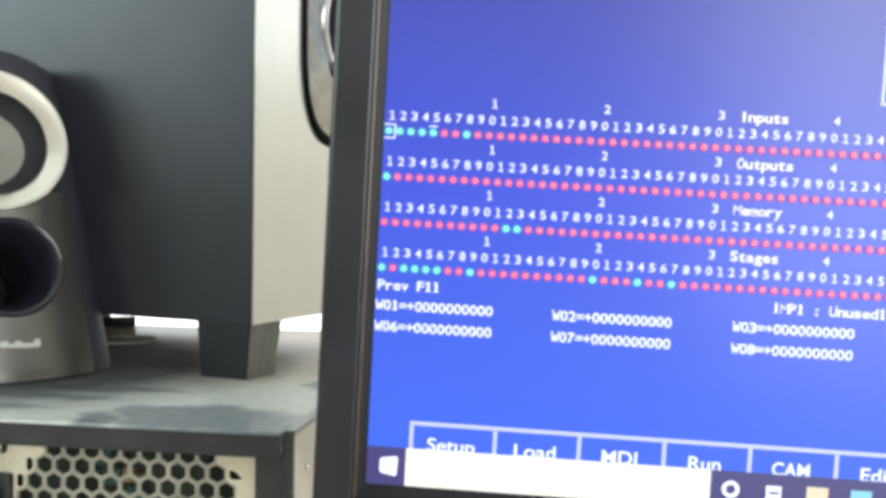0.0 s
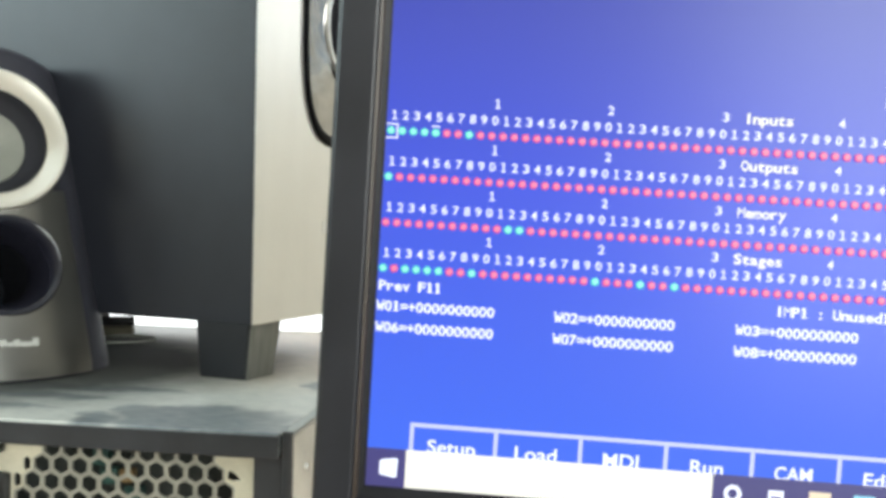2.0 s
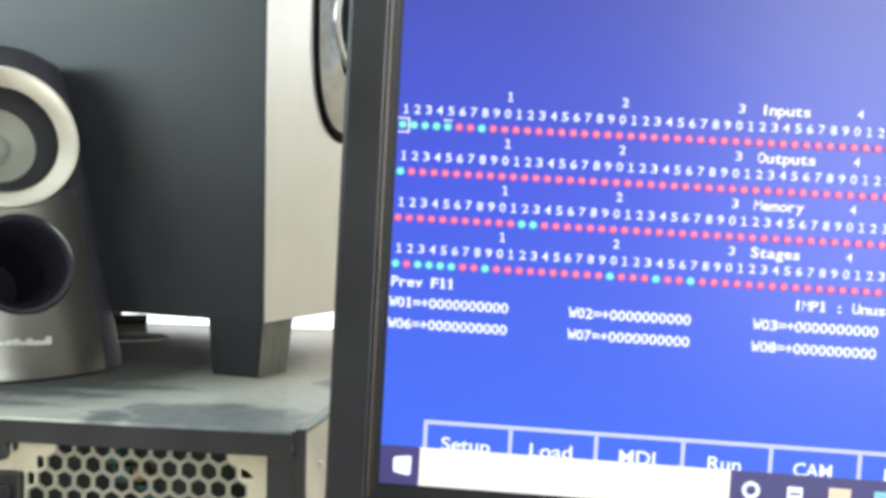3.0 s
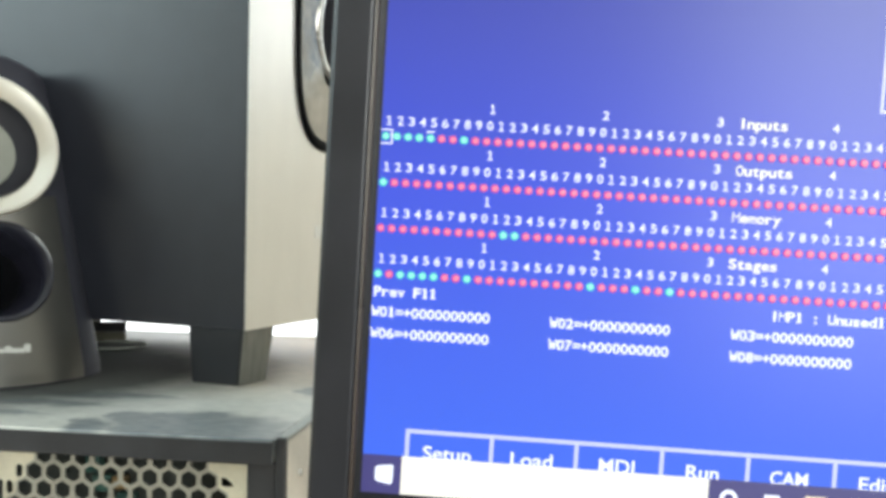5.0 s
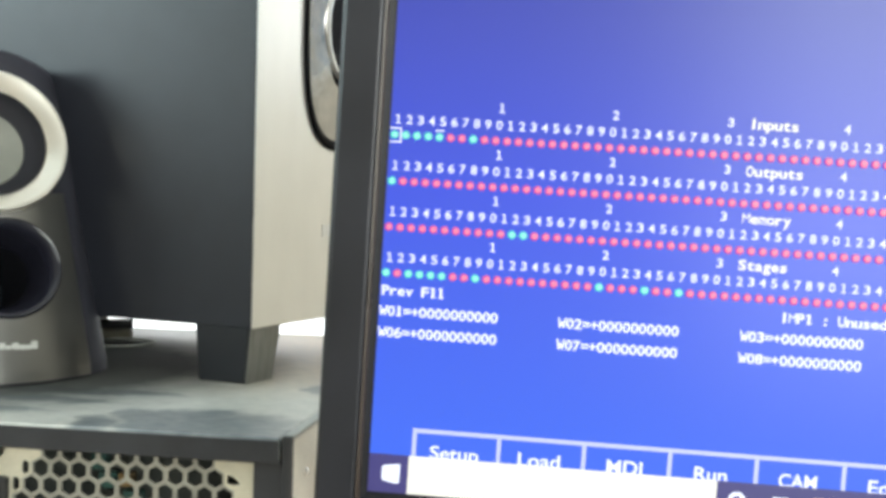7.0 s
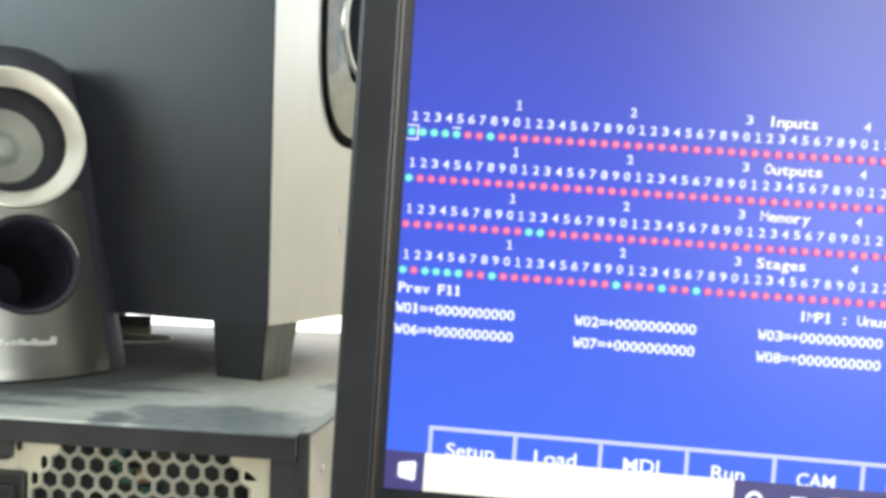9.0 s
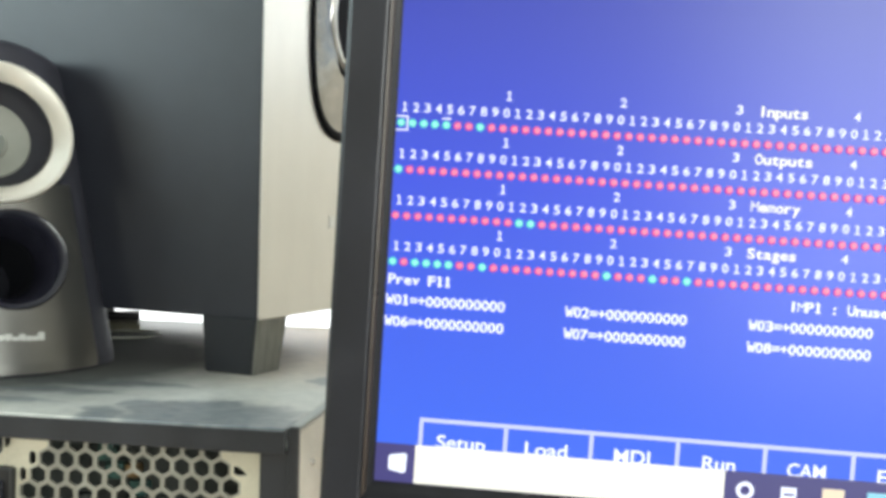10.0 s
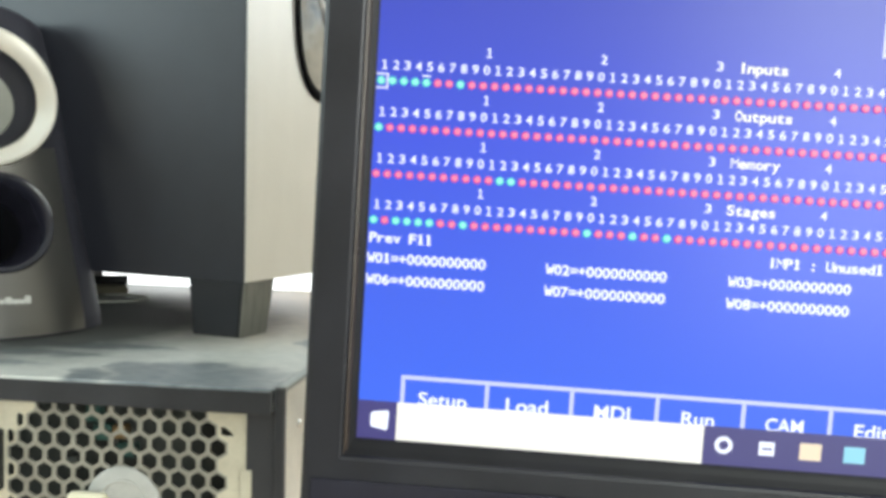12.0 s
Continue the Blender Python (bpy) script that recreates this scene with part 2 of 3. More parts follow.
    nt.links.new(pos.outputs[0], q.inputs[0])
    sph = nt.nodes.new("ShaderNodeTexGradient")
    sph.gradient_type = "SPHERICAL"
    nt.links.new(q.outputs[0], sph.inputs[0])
    shade_fac = nt.nodes.new("ShaderNodeMapRange")
    shade_fac.inputs[1].default_value, shade_fac.inputs[2].default_value, shade_fac.inputs[4].default_value = 0.06, 0.46, 0.94
    nt.links.new(sph.outputs[0], shade_fac.inputs[0])
    shade_mix = nt.nodes.new("ShaderNodeMix")
    shade_mix.data_type = "RGBA"
    shade_mix.inputs[7].default_value = (0.030, 0.032, 0.030, 1)
    nt.links.new(shade_fac.outputs[0], shade_mix.inputs[0])
    nt.links.new(mx.outputs[2], shade_mix.inputs[6])
    nt.links.new(shade_mix.outputs[2], b.inputs["Base Color"])
    mr = nt.nodes.new("ShaderNodeMix")
    mr.data_type = "FLOAT"
    mr.inputs[3].default_value = 0.46
    nt.links.new(a.outputs[0], mr.inputs[0])
    nt.links.new(rold, mr.inputs[2])
    shade_rough = nt.nodes.new("ShaderNodeMix")
    shade_rough.data_type = "FLOAT"
    shade_rough.inputs[3].default_value = 0.80
    nt.links.new(shade_fac.outputs[0], shade_rough.inputs[0])
    nt.links.new(mr.outputs[0], shade_rough.inputs[2])
    nt.links.new(shade_rough.outputs[0], b.inputs["Roughness"])
    return m


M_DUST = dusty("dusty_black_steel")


def display(name):
    """The lit liquid crystal panel: plain blue, a little weaker towards its top as such panels are, under a matt sheet."""
    m = glow(name, lin(72, 98, 250), 1.0)
    nt = m.node_tree
    b = nt.nodes["Principled BSDF"]
    b.inputs["Base Color"].default_value = (0.012, 0.012, 0.014, 1)
    b.inputs["Roughness"].default_value = 0.28
    b.inputs["Specular IOR Level"].default_value = 0.35
    tc = nt.nodes.new("ShaderNodeTexCoord")
    sp = nt.nodes.new("ShaderNodeSeparateXYZ")
    nt.links.new(tc.outputs["Object"], sp.inputs[0])
    r = nt.nodes.new("ShaderNodeMapRange")
    r.inputs[1].default_value, r.inputs[2].default_value = -0.075, 0.11
    nt.links.new(sp.outputs[1], r.inputs[0])
    cr = nt.nodes.new("ShaderNodeValToRGB")
    cr.color_ramp.elements[0].color = (*lin(62, 114, 255), 1)
    cr.color_ramp.elements[1].color = (*lin(60, 64, 147), 1)
    cr.color_ramp.elements.new(0.5).color = (*lin(62, 86, 230), 1)
    nt.links.new(r.outputs[0], cr.inputs[0])
    nt.links.new(cr.outputs[0], b.inputs["Emission Color"])
    return m


M_SCREEN = display("blue_display")
M_TXT = glow("screen_white", lin(234, 240, 255), 1.3)
M_TXTY = glow("screen_pale_yellow", lin(245, 245, 222), 1.2)
M_BTN = glow("screen_pale_line", lin(208, 216, 252), 1.05)
GREENS = (glow("screen_green", lin(165, 255, 248), 1.0), glow("screen_green_rim", lin(98, 248, 215), 1.0))
REDS = (glow("screen_red", lin(255, 148, 182), 1.0), glow("screen_red_rim", lin(250, 80, 148), 1.0))
M_BAR = glow("screen_taskbar", lin(62, 56, 128), 1.0)
M_SEARCH = glow("screen_search_white", lin(255, 255, 246), 1.05)
M_ICON_Y = glow("screen_icon_cream", lin(255, 236, 205), 1.0)
M_ICON_C = glow("screen_icon_cyan", lin(150, 225, 250), 1.0)
M_LAMPGREEN = glow("screen_lamp_green", lin(70, 190, 60), 1.0)


# ---------------------------------------------------------------- mesh helpers
def part(name, bm, material, parent=None, label="", m=None, smooth=False):
    """Links a bmesh as one mesh object under a thing or under a part."""
    data = bpy.data.meshes.new(name)
    bmesh.ops.recalc_face_normals(bm, faces=bm.faces)
    if smooth:
        for f in bm.faces:
            f.smooth = True
    bm.to_mesh(data)
    bm.free()
    for k in material if isinstance(material, (list, tuple)) else (material,):
        data.materials.append(k)
    ob = new(name, data)
    if smooth:
        data.set_sharp_from_angle(angle=radians(40))
    if parent:
        ob.parent = parent
    if m is not None:
        ob.matrix_basis = m
    if label:
        tagged(ob, label)
    return ob


def thing(name, m, label, category, group="", kind=""):
    ob = new(name)
    ob.empty_display_size = 0.05
    ob.matrix_world = m
    return tagged(ob, label, category, group, kind)


def box(x0, x1, y0, y1, z0, z1, bevel=0.0, seg=2, bm=None):
    own = bm is None
    bm = bm or bmesh.new()
    made = bmesh.ops.create_cube(bm, size=1.0)["verts"]
    for v in made:
        v.co = Vector((x0 + (v.co.x + 0.5) * (x1 - x0), y0 + (v.co.y + 0.5) * (y1 - y0), z0 + (v.co.z + 0.5) * (z1 - z0)))
    if bevel:
        edges = {e for v in made for e in v.link_edges}
        bmesh.ops.bevel(bm, geom=list(edges), offset=bevel, segments=seg, affect="EDGES", profile=0.5)
    return bm


def lathe(profile, n=64, squash=1.0, lift=1.0, power=2.0):
    """Turns (radius, forward) pairs about the local -y axis. squash and lift stretch it along x and z; a power over 2 squares it."""
    bm = bmesh.new()
    rings = []
    e = 2 / power

    def turn(v):
        return math.copysign(abs(v) ** e, v)

    for r, f in profile:
        if r < 1e-6:
            rings.append([bm.verts.new((0, -f, 0))])
        else:
            rings.append([bm.verts.new((r * squash * turn(cos(2 * pi * k / n)), -f, r * lift * turn(sin(2 * pi * k / n)))) for k in range(n)])
    for a, b in zip(rings, rings[1:]):
        for k in range(n):
            j = (k + 1) % n
            if len(a) == 1:
                bm.faces.new((a[0], b[k], b[j]))
            elif len(b) == 1:
                bm.faces.new((a[k], a[j], b[0]))
            else:
                bm.faces.new((a[k], a[j], b[j], b[k]))
    return bm


def tube(name, points, radius, material, parent=None, label=""):
    """A round cable along smooth points, as a mesh."""
    cu = bpy.data.curves.new(name, "CURVE")
    cu.dimensions, cu.bevel_depth, cu.bevel_resolution = "3D", radius, 3
    sp = cu.splines.new("NURBS")
    sp.points.add(len(points) - 1)
    for p, q in zip(sp.points, points):
        p.co = (*q, 1)
    sp.use_endpoint_u, sp.order_u = True, 3
    tmp = bpy.data.objects.new(name, cu)
    data = bpy.data.meshes.new_from_object(tmp)
    bpy.data.objects.remove(tmp)
    data.name = name
    data.materials.clear()
    data.materials.append(material)
    for f in data.polygons:
        f.use_smooth = True
    ob = new(name, data)
    if parent:
        ob.parent = parent
    if label:
        tagged(ob, label)
    return ob


# ---------------------------------------------------------------- room
def slab(name, x0, x1, y0, y1, z0, z1, material):
    return tagged(part(name, box(x0, x1, y0, y1, z0, z1), material), kind="structure")


def wall_with_window(name, material, along, a0, a1, z1, w0, w1, s0, s1, at, thick):
    """A wall along x or y with one opening through it, its four pieces in one mesh."""
    bm = bmesh.new()
    for p0, p1, q0, q1 in ((a0, w0, 0, z1), (w1, a1, 0, z1), (w0, w1, 0, s0), (w0, w1, s1, z1)):
        if along == "x":
            box(p0, p1, at, at + thick, q0, q1, bm=bm)
        else:
            box(at, at + thick, p0, p1, q0, q1, bm=bm)
    return tagged(part(name, bm, material), kind="structure")


slab("floor", RL - 0.1, RX + 0.1, RY0 - 0.1, RY1 + 0.1, -0.08, 0.0, M_FLOOR)
slab("ceiling", RL - 0.1, RX + 0.1, RY0 - 0.1, RY1 + 0.1, RZ, RZ + 0.08, M_CEIL)
# the higher opening on the right is added, to brighten the silver front's top
bm = bmesh.new()
for p0, p1, q0, q1 in ((RL - 0.1, -1.20, 0, RZ), (-1.20, 0.16, 0, 1.06), (-1.20, 0.16, 2.32, RZ), (0.16, 0.34, 0, RZ), (0.34, 1.60, 0, 1.46), (0.34, 1.60, 2.40, RZ), (1.60, RX + 0.1, 0, RZ)):
    box(p0, p1, RY1, RY1 + 0.1, q0, q1, bm=bm)
tagged(part("wall_north", bm, M_WALL), kind="structure")
wall_with_window("wall_west", M_WALL, "y", RY0, RY1, RZ, -0.40, 0.80, 1.55, 2.45, RL - 0.1, 0.1)
wall_with_window("wall_east", M_WALL, "y", RY0, RY1, RZ, -2.05, -0.45, 1.35, 2.5, RX, 0.1)
wall_with_window("wall_south", M_WALL, "x", RL - 0.1, RX + 0.1, RZ, 0.50, 1.90, 0.8, 2.5, RY0 - 0.1, 0.1)


def window_unit(name, along, a0, a1, z0, z1, at):
    w = tagged(new(name), "white painted window frame with a middle mullion", "window", kind="structure")
    for nm, p0, p1, q0, q1 in (("frame_rail", a0, a1, z0, z0 + 0.05), ("frame_rail", a0, a1, z1 - 0.05, z1), ("frame_stile", a0, a0 + 0.05, z0 + 0.05, z1 - 0.05),
                               ("frame_stile", a1 - 0.05, a1, z0 + 0.05, z1 - 0.05), ("mullion", (a0 + a1) / 2 - 0.02, (a0 + a1) / 2 + 0.02, z0 + 0.05, z1 - 0.05)):
        bm = box(p0, p1, at, at + 0.05, q0, q1, 0.004) if along == "x" else box(at, at + 0.05, p0, p1, q0, q1, 0.004)
        part(nm, bm, M_FRAME, w)
    return w


window_unit("window_1", "y", -2.05, -0.45, 1.35, 2.5, RX + 0.04)
window_unit("window_2", "x", 0.50, 1.90, 0.8, 2.5, RY0 - 0.08)
window_unit("window_4", "x", -1.20, 0.16, 1.06, 2.32, RY1 + 0.03)
# unseen window, added for its reflection in the subwoofer's silver front
window_unit("added_window_5", "x", 0.34, 1.60, 1.46, 2.40, RY1 + 0.03)
window_unit("window_3", "y", -0.40, 0.80, 1.55, 2.45, RL - 0.08)

# the overcast sky close outside the north window
part("backdrop", box(-3.2, 2.6, RY1 + 0.9, RY1 + 0.92, 0.2, 3.4), glow("overcast_sky", (0.96, 1.0, 0.99), 2.4))["kind"] = "structure"

# ---------------------------------------------------------------- workbench
BENCH_Z = 0.98
bench = thing("workbench", pose(0.05, 0.62, 0), "tall brown wooden workbench carrying the computer and monitor", "workbench")
part("worktop", box(-0.85, 0.85, -0.42, 0.50, BENCH_Z - 0.035, BENCH_Z, 0.004), M_BENCH, bench)
for lx in (-0.80, 0.74):
    for ly in (-0.38, 0.40):
        part("leg", box(lx, lx + 0.06, ly, ly + 0.06, 0, BENCH_Z - 0.035, 0.003), M_BENCH, bench)

# ---------------------------------------------------------------- desktop computer
TOP_Z = 1.163
TW, TD, TH = 0.38, 0.37, TOP_Z - BENCH_Z
HEX_P, HEX_ROW, HEX_R = 0.00956, 0.00815, 0.00425


def hex_mesh(name, x0, z0, nrow, parent, y):
    """One zinc sheet pierced by pointed hexagonal holes in staggered rows; the vent's corners are cut off and its outer holes are cropped."""
    bm = bmesh.new()
    ro, t = HEX_P / sqrt(3), 0.0012
    whole = [(cos(radians(60 * k + 30)), sin(radians(60 * k + 30))) for k in range(6)]
    cropped_right = [(0.30, 0.00), (-0.25, 0.42), (-0.80, 0.50), (-0.80, -0.42), (-0.20, -0.55), (0.70, -0.45)]
    cropped_left = [(0.86, 0.50), (0.35, 0.80), (0.05, 0.45), (0.05, -0.50), (0.30, -0.85), (0.86, -0.50)]
    for j in range(nrow):
        for i in range(-1, 12 + j % 2):
            cx, cz = x0 + i * HEX_P - (HEX_P / 2 if j % 2 else 0), z0 - j * HEX_ROW
            shape = whole
            if j in (0, nrow - 1):
                pierced = 1 <= i <= 9
            elif j % 2:
                pierced = 0 <= i <= 10 or (j in (1, nrow - 2) and i == 11)
                shape = cropped_right if i == 11 else cropped_left if (j == 1 and i == 0) else whole
            else:
                pierced = -1 <= i <= 10
                shape = cropped_left if i == -1 else whole
            out = [bm.verts.new((cx + ro * c, y, cz + ro * 0.985 * q)) for c, q in whole]
            if not pierced:
                bm.faces.new(out).material_index = 1
                continue
            inn = [bm.verts.new((cx + HEX_R * c, y, cz + HEX_R * q)) for c, q in shape]
            back = [bm.verts.new((v.co.x, y + t, v.co.z)) for v in inn]
            for k in range(6):
                l = (k + 1) % 6
                bm.faces.new((out[k], out[l], inn[l], inn[k])).material_index = 0 if shape is whole else 1
                bm.faces.new((inn[k], inn[l], back[l], back[k]))
    bmesh.ops.remove_doubles(bm, verts=bm.verts, dist=0.00012)
    return part(name, bm, (M_MESH, M_PLATE), parent, "pale zinc sheet pierced with hexagonal air holes")


def desktop_computer():
    t = thing("desktop_computer", pose(-0.0678, 0.4720, TOP_Z, 0, 0, -8), "dusty black steel desktop computer seen from its rear, on the workbench", "computer")
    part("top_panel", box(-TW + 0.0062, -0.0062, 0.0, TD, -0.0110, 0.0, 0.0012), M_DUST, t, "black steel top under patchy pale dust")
    part("top_fold", box(-TW + 0.0062, -0.0062, -0.0012, -0.0001, -0.0118, -0.0012, 0.0004), M_STEEL, t, "clean black folded edge")
    for nm, x0, x1 in (("side_panel", -0.0050, 0.0), ("side_panel", -TW, -TW + 0.0050)):
        part(nm, box(x0, x1, 0.0026, TD, -TH + 0.012, -0.0014, 0.0006), M_SIDE, t, "steel side panel, its window reflection put in as a pale tone")
        part("side_fold", box(x0, x1, 0.0026, TD, -0.0012, 0.0010, 0.0008), M_FOLD, t, "grey folded upper edge of the side panel")
        part("side_flange", box(x0, x1, -0.0005, 0.0024, -TH + 0.012, 0.0008, 0.0008), M_STEEL, t)
    # rear frame: bands round the power supply
    part("rear_band", box(-0.0190, -0.0054, 0.002, 0.005, -TH + 0.012, -0.0112, 0.0006), M_STEEL, t)
    part("rear_band", box(-TW + 0.0054, -0.0192, 0.002, 0.0035, -0.0122, -0.0111, 0.0004), M_STEEL, t)
    part("rear_band", box(-TW + 0.0054, -0.1750, 0.002, 0.005, -TH + 0.012, -0.0128, 0.0006), M_STEEL, t)
    part("rear_panel", box(-0.1743, -0.0174, 0.004, 0.007, -TH + 0.012, -0.1020, 0.0006), M_STEEL, t)
    part("floor_panel", box(-TW + 0.0052, -0.0052, 0.0, TD, -TH + 0.010, -TH + 0.0118), M_STEEL, t)
    part("front_panel", box(-TW, 0.0, TD + 0.0002, TD + 0.03, -TH + 0.012, -0.0004, 0.006), M_DUST, t)
    for fx in (-TW + 0.02, -0.045):
        for fy in (0.03, TD - 0.05):
            part("rubber_foot", box(fx, fx + 0.025, fy, fy + 0.025, -TH, -TH + 0.0098, 0.002), M_RUBBER, t)
    # power supply
    ps = part("power_supply", box(-0.1720, -0.0200, 0.060, 0.150, -0.1000, -0.0130, 0.001), M_INSIDE, t, "dark inside of the power supply")
    hex_mesh("vent_grille", -0.1291, -0.0137, 10, ps, 0.0046)
    z_lo = -0.0137 - 9 * HEX_ROW - HEX_R
    for x0, x1, z0, z1 in ((-0.0212, -0.0192, -0.1000, -0.0124), (-0.1743, -0.1462, -0.1000, -0.0124), (-0.1460, -0.0214, -0.1000, z_lo - 0.0015)):
        part("rear_plate", box(x0, x1, 0.0036, 0.0045, z0, z1, 0.0002), M_PLATE, ps, "cream zinc plated steel")
    # the plate's stepped edge beside the grille
    part("rear_tab", box(-0.0210, -0.0160, 0.0008, 0.0018, -0.0700, -0.0385, 0.0003), M_PLATE, ps, "bent tab of the cream plate")
    part("lip_tab", box(-0.1720, -0.1465, 0.0004, 0.0030, -0.0210, -0.0108, 0.0028, 3), M_STEEL, t, "rounded black tab under the top edge")
    part("power_switch", box(-0.1640, -0.1392, -0.0005, 0.0040, -0.0560, -0.0262, 0.0015), M_SOCKET, ps, "black rocker power switch in a raised frame")
    part("rocker", box(-0.1600, -0.1430, -0.0030, -0.0006, -0.0530, -0.0320, 0.0012), M_GLOSS, ps)
    # circuit pieces behind the holes
    for nm, x, z, sx, sz, mt in (("circuit_board", -0.101, -0.0200, 0.0040, 0.0042, M_PCB), ("circuit_board", -0.0965, -0.0290, 0.0045, 0.0040, M_PCB),
                                 ("coil", -0.0875, -0.0285, 0.0036, 0.0034, M_COPPER), ("circuit_board", -0.0840, -0.0370, 0.0045, 0.0036, M_PCB), ("coil", -0.112, -0.0450, 0.004, 0.003, M_INSIDE)):
        part(nm, box(x - sx, x + sx, 0.016, 0.022, z - sz, z + sz, 0.0008), mt, ps)
    # round plug over the grille
    plug = part("round_label", lathe([(0.0, 0.0008), (0.0112, 0.0008), (0.0118, 0.0016), (0.0126, 0.0016), (0.0132, 0.0008), (0.0178, 0.0008), (0.0186, 0.0002), (0.0186, -0.0006)], 48), M_PLUG, t, "grey round plate fixed on the grille", pose(-0.0795, 0.0038, -0.0600), True)
    part("cable_end", box(-0.0250, -0.0050, -0.0090, -0.0018, -0.0080, 0.0072, 0.0034, 3), M_CREAM, plug, "cream plastic clip")
    for sz in (-0.020, -0.150):
        part("screw", lathe([(0, 0.0016), (0.0015, 0.0014), (0.0020, 0.0006), (0.0020, 0)], 16), M_CHROME2, t, "bright screw head", pose(0.0002, 0.022, sz, 0, 0, 90))
    return t


desktop_computer()


# ---------------------------------------------------------------- subwoofer
def subwoofer():
    """Local: x along the silver front, y along the dark side going back, z up from the cabinet's underside."""
    W, D, H, F = 0.20, 0.32, 0.30, 0.0334
    m = Matrix(((0.3987, -0.9171, 0, -0.1129), (0.9171, 0.3987, 0, 0.6135), (0, 0, 1, TOP_Z), (0, 0, 0, 1)))
    s = thing("subwoofer", m, "black subwoofer cabinet with a silver front panel, standing on the computer", "subwoofer")
    part("cabinet", box(0.0, W, 0.0014, D, F, F + H, 0.0004), M_VINYL, s, "black vinyl covered cabinet")
    part("front_panel", box(0.0002, W - 0.0002, 0.0, 0.0012, F - 0.0002, F + H - 0.0006, 0.0005), M_SILVER, s, "light silver front panel")

    def foot(x, y, fx, fy):
        def prism(lo, hi, bevel):
            bm = bmesh.new()
            v = [bm.verts.new((p, q, 0)) for p, q in lo] + [bm.verts.new((p, q, F)) for p, q in hi]
            for f in ((0, 1, 2, 3), (4, 5, 6, 7), (0, 1, 5, 4), (1, 2, 6, 5), (2, 3, 7, 6), (3, 0, 4, 7)):
                bm.faces.new([v[k] for k in f])
            edges = [e for e in bm.edges if min(w.co.z for w in e.verts) == 0]
            bmesh.ops.bevel(bm, geom=edges, offset=bevel, segments=2, affect="EDGES")
            for w in bm.verts:
                w.co = Vector((x + fx * w.co.x, y + fy * w.co.y, w.co.z))
            return bm

        block = part("foot", prism([(0, 0.0042), (0.0292, 0.0042), (0.0292, 0.0372), (0, 0.0372)], [(0, 0.0014), (0.0328, 0.0014), (0.0328, 0.0402), (0, 0.0402)], 0.0008), M_FOOT, s, "black tapered plastic foot")
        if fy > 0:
            # paler copy of the foot's front, carrying the light that falls there
            part("foot_face", prism([(0.0002, 0.0034), (0.0288, 0.0034), (0.0288, 0.0041), (0.0002, 0.0041)], [(0.0002, 0.0004), (0.0324, 0.0004), (0.0324, 0.0012), (0.0002, 0.0012)], 0.0002), M_FOOTFACE, block, "grey front of the foot, lightened for the light on it")

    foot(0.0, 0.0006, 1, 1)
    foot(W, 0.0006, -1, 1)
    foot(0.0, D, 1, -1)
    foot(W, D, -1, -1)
    # oval port trim on the silver front
    at = pose(0.0985, 0.0, F + 0.190)
    trim = part("port_trim", lathe([(0.0, 0.001), (0.0443, 0.001), (0.0443, 0.0018), (0.0449, 0.0024), (0.0472, 0.0024), (0.0480, 0.0016), (0.0482, -0.001)], 120, 1.0, 1.66, 3.0), M_RIM, s, "black oval rim", at, True)
    part("trim_plate", lathe([(0.0235, 0.0040), (0.0300, 0.0032), (0.0385, 0.0022), (0.0442, 0.0014)], 120, 1.0, 1.66, 3.0), M_CHROME, trim, "polished metal plate", pose(0, 0, 0), True)
    part("port_ring", lathe([(0.0236, -0.004), (0.0238, 0.0040), (0.0248, 0.0054), (0.0264, 0.0052), (0.0272, 0.0020)], 72, 1.0, 1.26), M_CHROME2, trim, "bright chrome ring", pose(0, -0.0005, 0), True)
    part("port_tube", lathe([(0.0235, 0.0040), (0.0226, 0.0026), (0.0, 0.0020)], 48, 1.0, 1.26), M_DARKHOLE, trim, "dark port opening", None, True)
    # three small white marks low on the silver front
    for k in range(3):
        part("pale_mark", box(0.0785 + 0.006 * k, 0.0822 + 0.006 * k, -0.0006, 0.0001, F + 0.0535, F + 0.0615, 0.0002), M_WHITE, s, "pale mark")
    return s


subwoofer()


